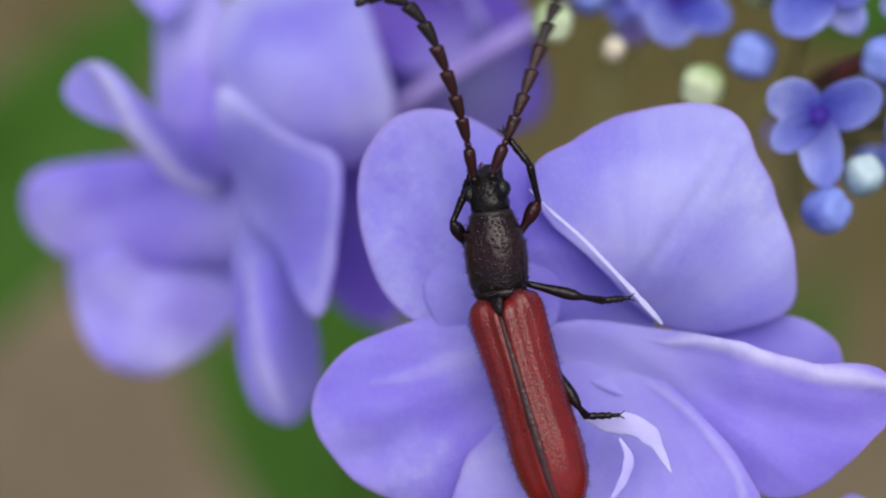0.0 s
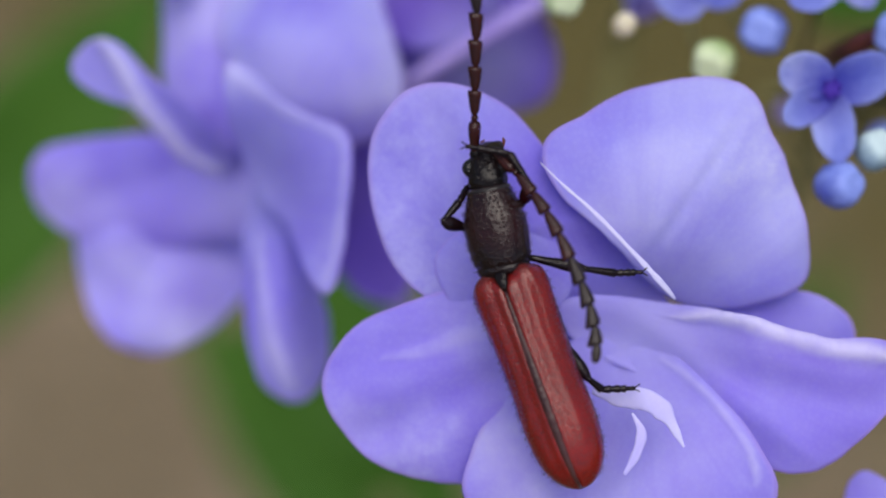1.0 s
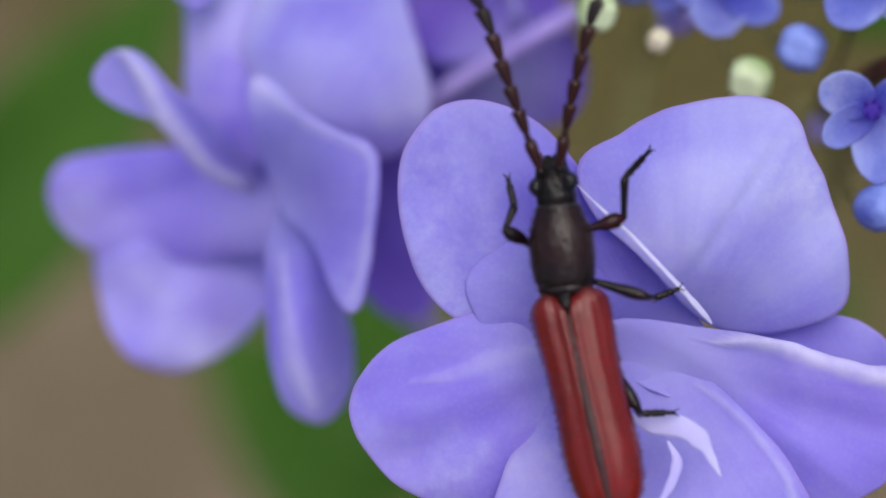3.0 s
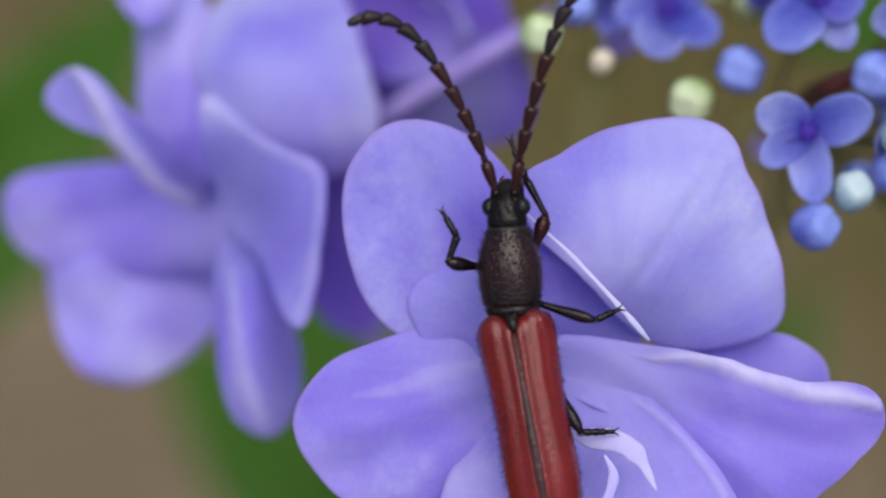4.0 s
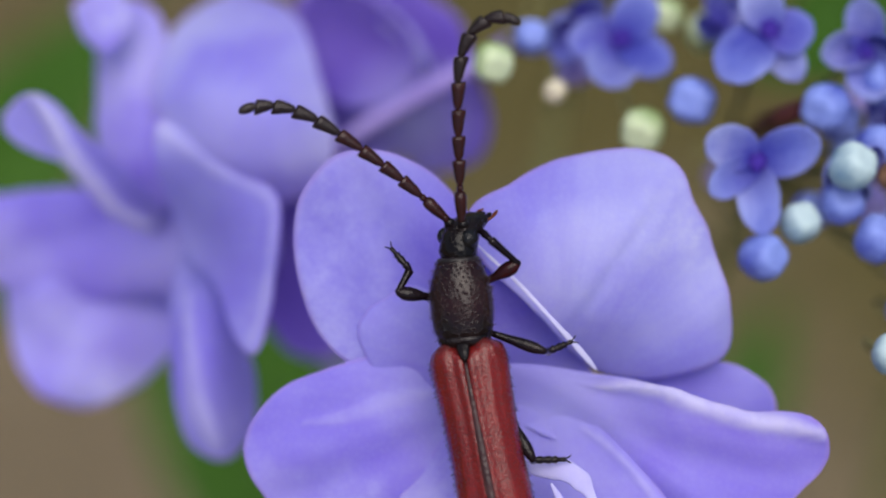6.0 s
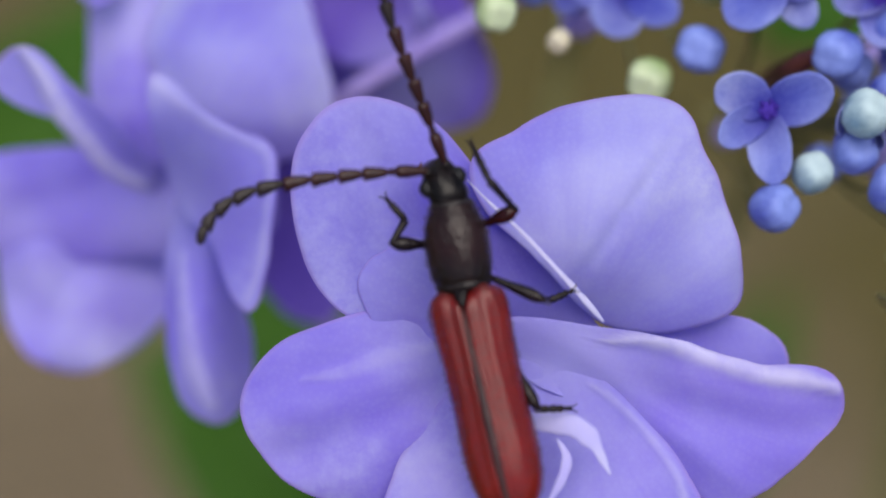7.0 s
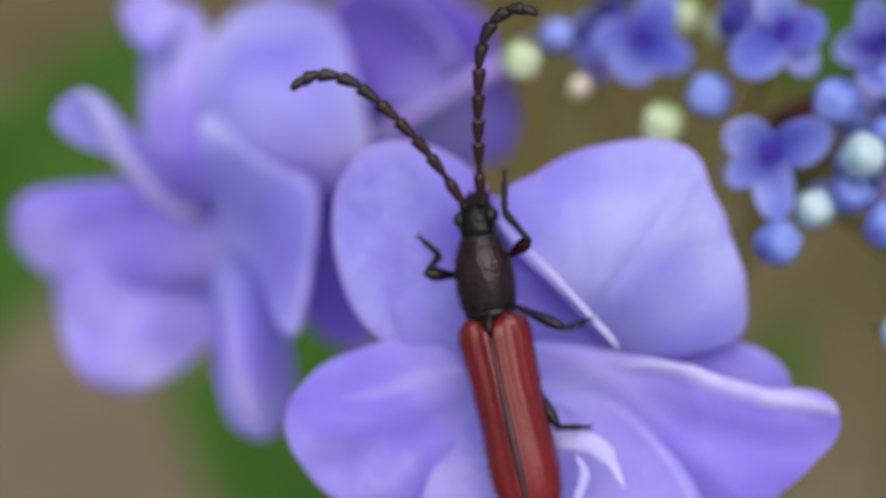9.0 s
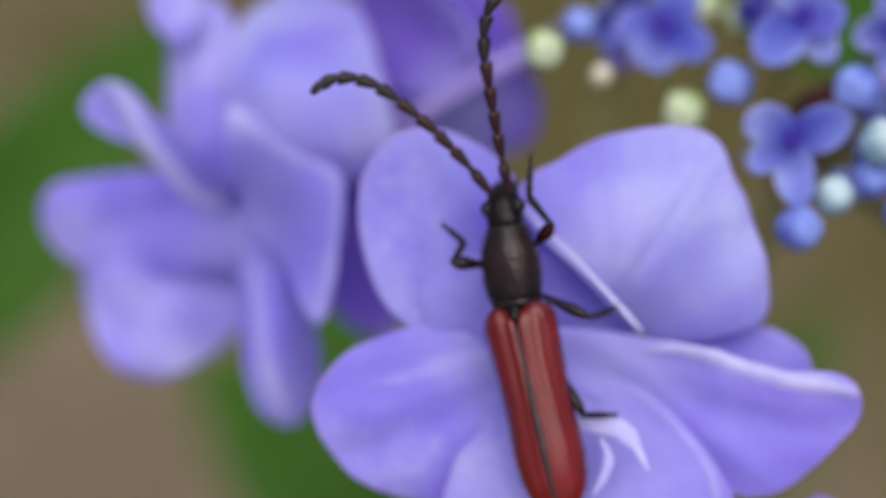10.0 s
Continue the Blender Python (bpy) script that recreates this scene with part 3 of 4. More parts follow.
RIGHT_EDGES = [
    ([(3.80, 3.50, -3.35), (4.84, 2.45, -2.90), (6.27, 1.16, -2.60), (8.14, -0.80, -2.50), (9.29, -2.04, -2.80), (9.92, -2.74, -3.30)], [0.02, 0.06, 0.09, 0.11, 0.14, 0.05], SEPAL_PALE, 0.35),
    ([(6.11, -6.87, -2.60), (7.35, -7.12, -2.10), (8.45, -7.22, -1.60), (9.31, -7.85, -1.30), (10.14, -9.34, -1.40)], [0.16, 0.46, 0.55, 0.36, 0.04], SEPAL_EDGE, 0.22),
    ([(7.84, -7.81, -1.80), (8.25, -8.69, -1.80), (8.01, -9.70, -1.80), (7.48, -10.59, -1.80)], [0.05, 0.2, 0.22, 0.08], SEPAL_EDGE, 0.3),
]
L1, L4, L5 = (-15.95, 7.06, -20.0), (-9.14, -3.14, -18.5), (-8.29, 3.62, -15.5)
LEFT_FLORET = [
    (L1, [1.75, 1.36, 1.23, 1.26, 1.46, 2.04, 3.91, 4.56, 4.18, 1.16, 0.89, 0.80, 0.83, 1.03, 1.60, 3.51, 5.33, 2.91],
     dict(ruffle=0.3, tilt=(0.10, 0.45), rise=4, bands=[lit_ridge_on(L1, [(-18.37, 10.35), (-17.53, 9.31), (-16.59, 7.53), (-15.44, 5.80), (-14.18, 4.38), (-12.92, 3.75)], [0.2, 0.4, 0.55, 0.6, 0.55, 0.4], 0.4, 0.75)])),
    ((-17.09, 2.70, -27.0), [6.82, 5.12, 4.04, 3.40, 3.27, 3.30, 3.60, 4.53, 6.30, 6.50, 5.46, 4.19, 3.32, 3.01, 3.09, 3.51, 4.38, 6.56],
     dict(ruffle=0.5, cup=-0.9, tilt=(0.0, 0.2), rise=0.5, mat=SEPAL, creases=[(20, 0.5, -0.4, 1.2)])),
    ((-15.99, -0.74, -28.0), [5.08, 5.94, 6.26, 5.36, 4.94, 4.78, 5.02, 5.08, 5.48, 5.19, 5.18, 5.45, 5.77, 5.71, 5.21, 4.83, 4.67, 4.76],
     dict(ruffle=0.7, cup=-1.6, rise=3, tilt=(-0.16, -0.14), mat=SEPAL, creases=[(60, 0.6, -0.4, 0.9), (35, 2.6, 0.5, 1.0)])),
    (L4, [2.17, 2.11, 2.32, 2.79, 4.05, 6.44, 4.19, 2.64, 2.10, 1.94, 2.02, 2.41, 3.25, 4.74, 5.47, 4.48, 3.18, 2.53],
     # the pale band paints the lit left half
     dict(ruffle=0.3, rise=5, cup=-0.5, tilt=(0.15, 0.25), folds=[(97, 0.15, 1.3)], bands=[lit_ridge_on(L4, [(-10.37, 0.19), (-10.06, -2.73), (-9.53, -5.66), (-8.70, -7.54)], [0.2, 0.5, 0.6, 0.4], 0.25, 0.45)])),
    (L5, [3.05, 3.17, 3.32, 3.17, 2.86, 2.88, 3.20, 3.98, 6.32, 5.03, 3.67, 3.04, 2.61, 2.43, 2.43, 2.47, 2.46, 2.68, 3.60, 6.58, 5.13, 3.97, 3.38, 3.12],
     dict(ruffle=0.3, rise=6, tilt=(0.2, -0.14), mat=SEPAL_LIGHT, bands=[lit_ridge_on(L5, [(-11.43, 8.59), (-8.84, 6.67), (-6.25, 5.48), (-5.68, 4.55), (-5.73, 2.47), (-6.09, -0.53), (-6.56, -2.09)], [0.3, 0.3, 0.26, 0.22, 0.2, 0.2, 0.2], 0.1, 0.4)])),
    ((-7.72, 10.95, -22.5), [4.34, 4.15, 4.50, 5.22, 5.79, 6.09, 5.91, 5.54, 5.11, 5.06, 4.70, 4.69, 4.82, 5.26, 5.87, 6.33, 6.10, 5.14],
     dict(ruffle=0.5, cup=-1.2, bow=(-0.03, -0.085), rise=1, tilt=(0.02, -0.34), mat=SEPAL_LIGHT)),
    ((-13.71, 10.50, -25.0), [2.26, 2.29, 2.52, 3.24, 5.19, 5.93, 4.51, 3.12, 2.48, 2.31, 2.50, 2.91, 3.62, 4.63, 6.11, 4.75, 3.17, 2.48],
     dict(ruffle=0.4, rise=3, cup=-1.0, tilt=(0.15, -0.20), mat=SEPAL)),
    ((-15.40, 14.97, -23.5), [1.51, 1.60, 1.66, 1.59, 1.72, 1.87, 1.67, 1.69, 1.83, 1.56, 1.50, 1.48, 1.59, 1.75, 1.97, 1.82, 1.63, 1.59],
     dict(ruffle=0.3, cup=-0.5, tilt=(0.1, -0.25), mat=SEPAL)),
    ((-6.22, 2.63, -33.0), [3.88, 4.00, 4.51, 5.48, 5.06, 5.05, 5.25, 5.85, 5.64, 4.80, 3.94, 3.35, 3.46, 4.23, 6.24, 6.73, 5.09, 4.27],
     dict(cup=0.8, ruffle=0.4, mat=SEPAL_SHADED, tilt=(0, 0.25))),
    ((-11.67, 3.87, -31.0), [5.39, 5.72, 4.75, 4.52, 4.53, 4.93, 5.56, 5.86, 5.68, 5.15, 4.77, 4.65, 4.74, 5.06, 5.41, 5.37, 5.24, 5.75],
     dict(cup=0.6, ruffle=0.4, mat=SEPAL_VIOLET)),
]
BACK_FLORET = [
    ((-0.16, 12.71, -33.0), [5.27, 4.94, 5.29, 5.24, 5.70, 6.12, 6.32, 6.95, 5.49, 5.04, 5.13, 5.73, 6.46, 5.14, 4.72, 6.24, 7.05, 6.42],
     dict(ruffle=0.8, cup=-0.6, tilt=(0, 0.15), mat=SEPAL_SHADED)),
    # this sepal stands for the shaded hollow inside the one above
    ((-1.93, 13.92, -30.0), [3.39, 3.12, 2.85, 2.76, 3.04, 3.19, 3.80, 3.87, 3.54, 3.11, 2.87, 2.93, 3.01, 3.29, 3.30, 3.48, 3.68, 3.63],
     dict(ruffle=0.3, cup=1.4, tilt=(0, 0.3), mat=SEPAL_SHADED)),
]
BACK_EDGES = [
    ([(-4.98, 17.14, -29.6), (-2.13, 16.77, -28.9), (0.39, 15.23, -28.9), (1.67, 13.74, -29.6), (2.34, 12.6, -31.1)], [0.15, 0.48, 0.52, 0.4, 0.15], SEPAL, 0.4),
]

floret((8.52, -4.47, -10.0), RIGHT_FLORET, RIGHT_EDGES, "open lavender floret with broad overlapping sepals")
floret((-11.7, 2.4, -35.0), LEFT_FLORET, [], "open violet-blue floret with cupped and folded sepals", SEPAL_VIOLET)
floret((1.25, 10.1, -38.0), BACK_FLORET, BACK_EDGES, "violet floret half hidden behind the others, shade in its colour")
part("side_stalk", tube([(-3.99, 7.77, -31.1), (-1.45, 9.66, -30.3), (2.0, 11.7, -29.6), (5.16, 13.52, -30.3), (7.96, 15.64, -35.5)], [0.3, 0.5, 0.55, 0.5, 0.45], 12), STALK_LILAC, head, "pinkish lilac stalk")
floret((20.85, -16.83, -14.0), [((19.85, -12.83, -9.0), [1.5, 1.53, 1.39, 1.5, 1.75, 1.59, 1.38, 1.34, 1.43, 1.76, 1.4, 1.39, 1.72, 1.68], dict(ruffle=0.3, tilt=(0.1, -0.2)))], [], "lavender floret with one sepal in sight")


BRANCHES = (Vector((12, 20, -44)), Vector((21, 8, -44)))    # where the bud stalks gather behind the cluster


def gathering(p):
    if p.y < 1:
        return p + Vector((9, -5, -30))
    b = BRANCHES[0] if p.x < 17.5 else BRANCHES[1]
    return b + Vector(((p.x - b.x) * 0.4, (p.y - b.y) * 0.12, 0))


def bud(place, size, mat, label="", tall=1.05, stalk=STALK):
    """A closed bud: four plump lobes with grooves between them, a dimple where they meet, and a small cup on a thin stalk."""
    bm = bmesh.new()
    rows = []
    lean = random.Random(place[0] * 31 + place[1])
    wobble = [lean.uniform(-0.06, 0.06) for _ in range(4)]
    for i in range(17):
        f = (i + 0.02) / 16.04 * math.pi
        row = []
        for k in range(32):
            a = 2 * math.pi * k / 32
            groove = abs(math.cos(2 * a)) ** 0.6
            lobe = 1 + wobble[int(4 * k / 32)] * math.cos(2 * a) ** 2
            r = size / 2 * math.sin(f) ** 0.8 * (0.93 + 0.08 * groove) * lobe
            z = size / 2 * tall * (math.cos(f) - (0.16 if f < 1.6 else 0.05) * abs(math.cos(f)) ** 10) + 0.04 * size * groove * math.sin(f) * (1 if f < 1.4 else 0)
            row.append(bm.verts.new((r * math.cos(a) * MM, r * math.sin(a) * MM, z * MM)))
        rows.append(row)
    skin(bm, rows)
    ob = part("bud", bm, mat, head, label, at(*place, lean.uniform(-40, 40), lean.uniform(-40, 40), lean.uniform(0, 90)))
    back = ob.matrix_basis.inverted()
    p = Vector(place)
    gather = gathering(p)
    way_points = [p + Vector((0, 0, -size)), p + Vector((0.2, 0.2, -8)), p.lerp(gather, 0.6), gather]
    a = [back @ (q * MM) / MM for q in way_points]
    pts, _ = smooth_path([Vector((0, 0, -size * 0.45)), *a], [1] * 5, 4)
    part("stalk", tube(pts, [size * 0.22, size * 0.15] + [0.17] * (len(pts) - 2), 8), stalk, ob)
    return ob


def small_floret(place, size, turn, lean, mat=PETAL_BLUE, petals=()):
    """A small fertile floret: a cup, four spread petals with raised rims, a dark eye and stamens."""
    bm = bmesh.new()
    rows = [[bm.verts.new((r * size * math.cos(a) * MM, r * size * math.sin(a) * MM, z * size * MM))
             for a in (2 * math.pi * k / 16 for k in range(16))]
            for r, z in ((0.02, -0.42), (0.14, -0.38), (0.2, -0.2), (0.22, 0.06), (0.15, 0.20), (0.02, 0.22))]
    skin(bm, rows)
    ob = part("small_floret", bm, STAMEN, head, "small open blue floret with four petals", at(*place, *lean, turn))
    r = random.Random(size * 977 + turn)
    for k in range(4):
        a = math.pi / 2 * k + r.uniform(-0.18, 0.18)
        long, broad = size * r.uniform(0.46, 0.60), size * r.uniform(0.38, 0.52)
        side_lean, lift = r.uniform(-34, 34), r.uniform(-60, 5)
        if petals:      # heading, half length and half width of each petal, nearly flat
            a, long, broad = radians(petals[k][0]), petals[k][1], petals[k][2]
            side_lean, lift = side_lean * 0.5, lift * 0.35
        radii = [long * broad / math.hypot(broad * math.cos(f), long * math.sin(f)) * (1.06 if abs(f) < 1 else 1) for f in (2 * math.pi * j / 16 for j in range(16))]
        d = Vector((math.cos(a), math.sin(a))) * long * 0.95
        m = at(d.x, d.y, r.uniform(0.02, 0.16) * size) @ pose(0, 0, 0, 0, 0, math.degrees(a)) @ pose(0, 0, 0, side_lean, lift, 0)
        part("petal", sepal(radii, (-long * 0.95, 0), cup=r.uniform(0.15, 0.5) * size * (0.4 if petals else 1), ruffle=0.35, seed=k + turn, thick=0.14, rings=9, spokes=36), mat, ob, "", m)
    for k in range(6):
        a = 2 * math.pi * k / 6 + 0.3
        tip = Vector((math.cos(a) * 0.18, math.sin(a) * 0.18, 0.30)) * size
        part("stamen", tube([Vector((0, 0, 0)), tip * 0.6, tip * 0.93, tip, tip * 1.08], [0.05, 0.05, 0.05, 0.11, 0.04], 6), STAMEN, ob)
    back = ob.matrix_basis.inverted()
    p = Vector(place)
    a = [back @ (q * MM) / MM for q in (p + Vector((0.2, 0.2, -6)), p.lerp(gathering(p), 0.5), gathering(p))]
    pts, r = smooth_path([Vector((0, 0, -0.4 * size)), *a], [0.2] * 4, 4)
    part("stalk", tube(pts, r, 8), STALK, ob)
    return ob


for points in ([(9, 20, -44), (13, 20, -45), (12, 14, -70), (9, -4, -72), (8, -14, -62)], [(19, 9, -43), (23, 8, -46), (24, 4, -66), (17, -12, -84), (8, -14, -62)]):
    part("branch", tube(*smooth_path(points, [0.4, 0.7, 0.8, 0.9, 1.0]), 10), STALK, head, "olive green branch of the flower head")

CLUSTER_BUDS = [
    ((5.37, 12.18, -15.0), 2.04, BUD_GREEN, 'pale green closed bud'),
    ((8.61, 10.95, -17.0), 1.21, BUD_CREAM, 'tiny cream bud'),
    ((12.97, 8.9, -15.0), 2.22, BUD_GREEN, 'pale green closed bud'),
    ((7.46, 13.81, -18.9), 1.93, BUD_BLUE, 'blue closed bud'),
    ((15.31, 10.34, -14.0), 2.43, BUD_BLUE, 'blue closed bud'),
    ((18.28, 2.55, -9.2), 2.27, BUD_BLUE, 'blue closed bud'),
    ((20.22, 4.25, -10.1), 1.97, BUD_PALE, 'pale mint closed bud'),
    ((21.56, 9.94, -11.1), 2.42, BUD_BLUE, 'blue closed bud'),
    ((22.36, 6.91, -8.0), 2.22, BUD_PALE, 'pale mint closed bud'),
    ((22.24, 5.22, -10.1), 2.18, BUD_BLUE, 'blue closed bud'),
    ((23.84, 3.5, -9.2), 2.27, BUD_BLUE, 'blue closed bud'),
    ((24.61, 11.28, -13.1), 2.23, BUD_BLUE, 'blue closed bud'),
    ((24.14, 8.02, -11.1), 2.20, BUD_BLUE, 'blue closed bud'),
    ((22.83, 9.54, -15.0), 2.11, BUD_BLUE, 'blue closed bud'),
    ((23.89, -1.91, -5.2), 2.10, BUD_PALE, 'pale mint closed bud'),
    ((14.63, 15.33, -20.9), 1.78, BUD_GREEN, 'pale green closed bud'),
    ((16.78, 14.42, -20.9), 2.25, BUD_GREEN, 'pale green closed bud'),
    ((10.07, 12.63, -22.8), 2.10, BUD_LILAC, 'lilac closed bud'),
    ((18.99, 7.26, -32.6), 1.43, BUD_LILAC, 'lilac closed bud'),
    ((21.75, 4.98, -17.0), 2.02, BUD_BLUE, 'blue closed bud'),
    ((24.94, 8.28, -22.8), 2.41, BUD_BLUE, 'blue closed bud'),
    ((25.55, 5.46, -20.9), 2.25, BUD_LILAC, 'lilac closed bud'),
    ((26.61, 4.16, -17.0), 2.30, BUD_BLUE, 'blue closed bud'),
    ((27.6, 10.62, -20.9), 2.49, BUD_BLUE, 'blue closed bud'),
    ((26.78, 6.43, -15.0), 2.27, BUD_PALE, 'pale mint closed bud'),
    ((26.15, 1.79, -13.1), 1.96, BUD_BLUE, 'blue closed bud'),
    ((25.25, 11.19, -24.8), 1.83, BUD_LILAC, 'lilac closed bud'),
    ((25.51, 0.08, -11.1), 1.66, BUD_BLUE, 'blue closed bud'),
    ((24.35, 6.45, -8.2), 1.5, BUD_BROWN, 'withered brown bud'),
]
for place, size, mat, label in CLUSTER_BUDS:
    bud(place, size, mat, label)

small_floret((11.95, 13.65, -17.0), 2.50, 0, (0, 0), petals=((250, 1.50, 1.41), (325, 1.50, 1.22), (180, 1.41, 1.13), (60, 1.41, 1.22)))
small_floret((18.85, 13.75, -12.1), 2.45, 0, (0, 0), petals=((225, 1.75, 1.45), (-8, 1.1, 1.25), (300, 1.45, 0.95), (110, 1.30, 1.11)))
small_floret((17.95, 7.15, -9.6), 2.42, 0, (0, 0), petals=((150, 1.35, 1.15), (20, 1.66, 1.25), (274, 1.85, 1.05), (212, 1.45, 0.9)))
small_floret((9.76, 14.82, -20.9), 2.27, 60, (20, 0))
small_floret((23.94, 12.93, -13.1), 2.61, 10, (0, -20))
small_floret((22.46, 6.56, -10.1), 2.09, 70, (10, -20))
small_floret((25.3, 8.99, -15.0), 2.23, 15, (-10, 10))
small_floret((17.08, 14.68, -18.9), 2.05, 50, (20, 20))
part("side_stalk", tube([(21.4, 10.4, -13.0), (20.3, 9.8, -14.0), (19.9, 9.6, -21.0), (21.0, 9.0, -44.0)], [0.3, 0.55, 0.55, 0.5], 10), STALK_RED, head, "dark red-brown stalk")


# ---- the beetle ----
# Its own frame: x to its right, y forward, z up, in mm from the middle of the wing cases' front edge.
LEN = 10.2


def loft(stations, sides=36, power=1.0, rough=0.0, scale=6.0, seed=0.0, lift=None):
    """A closed body from stations (y, half width, rise above, drop below, middle z)."""
    bm = bmesh.new()
    rows = []
    for y, wide, over, under, z0 in stations:
        row = []
        for k in range(sides):
            a = 2 * math.pi * k / sides
            c, s = math.cos(a), math.sin(a)
            x = wide * math.copysign(abs(c) ** power, c)
            z = z0 + (over if s > 0 else under) * math.copysign(abs(s) ** power, s)
            d = rough * noise.noise(Vector((x * scale, y * scale, z * scale + seed)))
            row.append(bm.verts.new((x * (1 + d) * MM, (y + d * 0.5) * MM, z * (1 + d) * MM)))
        rows.append(row)
    skin(bm, rows)
    bm.faces.new(rows[0][::-1])
    bm.faces.new(rows[-1])
    bmesh.ops.recalc_face_normals(bm, faces=bm.faces)
    return bm


WIDE = [(0.0, 1.05), (0.015, 1.47), (0.045, 1.68), (0.10, 1.75), (0.30, 1.65), (0.52, 1.62), (0.72, 1.68), (0.85, 1.52), (0.93, 1.18), (0.98, 0.72), (1.0, 0.34)]
HIGH = [(0.0, 0.70), (0.02, 1.02), (0.06, 1.24), (0.15, 1.32), (0.5, 1.40), (0.8, 1.34), (0.93, 1.02), (1.0, 0.40)]


def wing_case(side):
    bm = bmesh.new()
    n, m = 90, 30
    outer, inner = [], []
    for i in range(n + 1):
        s = i / n
        wide, high = curve_of(WIDE, s), curve_of(HIGH, s)
        y = 0.35 - s * LEN
        ro, ri = [], []
        for k in range(m + 1):
            f = k / m * radians(90 + 22 * min(1.0, max(0.0, (s - 0.3) / 0.3)))
            gap = 0.03 + 0.09 * max(0, 1 - s * 2.0)
            x = gap + (wide - gap) * max(0.0, math.sin(min(f, math.pi / 2))) ** 0.93
            if f > math.pi / 2:
                x = wide - 0.35 * (f - math.pi / 2)
            z = high * math.copysign(abs(math.cos(f)) ** 0.88, math.cos(f))
            q = k / m
            z += 0.055 * math.exp(-((q - 0.06) / 0.035) ** 2) - 0.055 * math.exp(-((q - 0.17) / 0.06) ** 2) * (1 - s ** 4)
            z += 0.035 * math.exp(-((q - 0.34) / 0.05) ** 2) * (1 - s ** 3) - 0.03 * math.exp(-((q - 0.47) / 0.05) ** 2) * (1 - s ** 3)
            z += 0.10 * math.exp(-((q - 0.52) / 0.12) ** 2) * math.exp(-((s - 0.045) / 0.04) ** 2)
            z += 0.012 * noise.noise(Vector((x * 0.9 * side, y * 0.7, 4.0)))
            front = 0.28 * max(0.0, 1 - abs(q - 0.45) / 0.4) * max(0, 1 - s * 10) - 0.30 * max(0.0, 1 - q / 0.22) * max(0, 1 - s * 9)
            ro.append(bm.verts.new((side * x * MM, (y + front) * MM, z * MM)))
            ri.append(bm.verts.new((side * max(0.01, x - 0.05) * MM, (y + front) * MM, (z - 0.09) * MM)))
        outer.append(ro)
        inner.append(ri)
    skin(bm, outer, closed=False)
    skin(bm, [r[::-1] for r in inner], closed=False)
    rim_o = outer[0] + [r[-1] for r in outer[1:]] + outer[-1][-2::-1] + [r[0] for r in outer[-2:0:-1]]
    rim_i = inner[0] + [r[-1] for r in inner[1:]] + inner[-1][-2::-1] + [r[0] for r in inner[-2:0:-1]]
    skin(bm, [rim_o, rim_i])
    bmesh.ops.recalc_face_normals(bm, faces=bm.faces)
    return bm


def bristles(count, seed, spot, length):
    """Fine stiff hairs, each a thin three-sided spike. spot(r) gives a root and a direction."""
    r = random.Random(seed)
    bm = bmesh.new()
    for _ in range(count):
        p, d = spot(r)
        d = d.normalized()
        s = d.orthogonal().normalized() * 0.014
        t = d.cross(s)
        tip = p + d * length * r.uniform(0.5, 1.1)
        a, b, c, e = (bm.verts.new(q * MM) for q in (p + s, p - s * 0.5 + t * 0.87, p - s * 0.5 - t * 0.87, tip))
        for f in ((a, b, e), (b, c, e), (c, a, e)):
            bm.faces.new(f)
    return bm


def ball(rx, ry, rz, n=14, m=22, bean=0.0):
    bm = bmesh.new()
    rows = []
    for i in range(n + 1):
        f = (i + 0.02) / (n + 0.04) * math.pi
        rows.append([bm.verts.new(((rx * math.sin(f) * math.cos(a) - bean * math.cos(f) ** 2) * MM, ry * math.cos(f) * MM, rz * math.sin(f) * math.sin(a) * MM))
                     for a in (2 * math.pi * k / m for k in range(m))])
    skin(bm, rows)
    bmesh.ops.recalc_face_normals(bm, faces=bm.faces)
    return bm


beetle = tagged(new("longhorn_beetle"), "slender longhorn beetle with red wing cases and black forebody", "beetle")
beetle.matrix_world = VIEW

part("abdomen", loft([(0.55, 0.9, 0.75, 0.9, -0.1), (0.2, 1.35, 0.85, 1.0, -0.1), (-0.6, 1.60, 0.85, 1.0, -0.15), (-2.2, 1.66, 0.85, 1.0, -0.2), (-4.0, 1.58, 0.9, 0.95, -0.2), (-5.5, 1.42, 0.95, 0.95, -0.15),
                      (-7.5, 1.45, 0.9, 0.8, -0.1), (-8.9, 1.0, 0.6, 0.5, -0.05), (-9.35, 0.45, 0.3, 0.25, 0.0)], 32), BLACK, beetle, "black underside")
for side in (-1, 1):
    part("wing_case", wing_case(side), ELYTRA, beetle, "finely pitted glossy red wing case")
part("wing_case_seam", tube([Vector((0, 0.2 - LEN * s, curve_of(HIGH, s) + 0.02)) for s in (0.05, 0.1, 0.2, 0.35, 0.5, 0.65, 0.8, 0.9, 0.95, 0.985)],
                       [0.05, 0.07, 0.10, 0.15, 0.20, 0.20, 0.17, 0.12, 0.08, 0.04], 12, 0.42), SUTURE, beetle, "dark raised seam")
part("scutellum", loft([(0.45, 0.26, 0.12, 0.3, 1.02), (0.25, 0.30, 0.16, 0.3, 1.10), (0.0, 0.27, 0.16, 0.3, 1.16), (-0.25, 0.19, 0.13, 0.3, 1.2), (-0.5, 0.05, 0.05, 0.2, 1.22)], 20), BLACK, beetle, "small black shield between the wing cases")

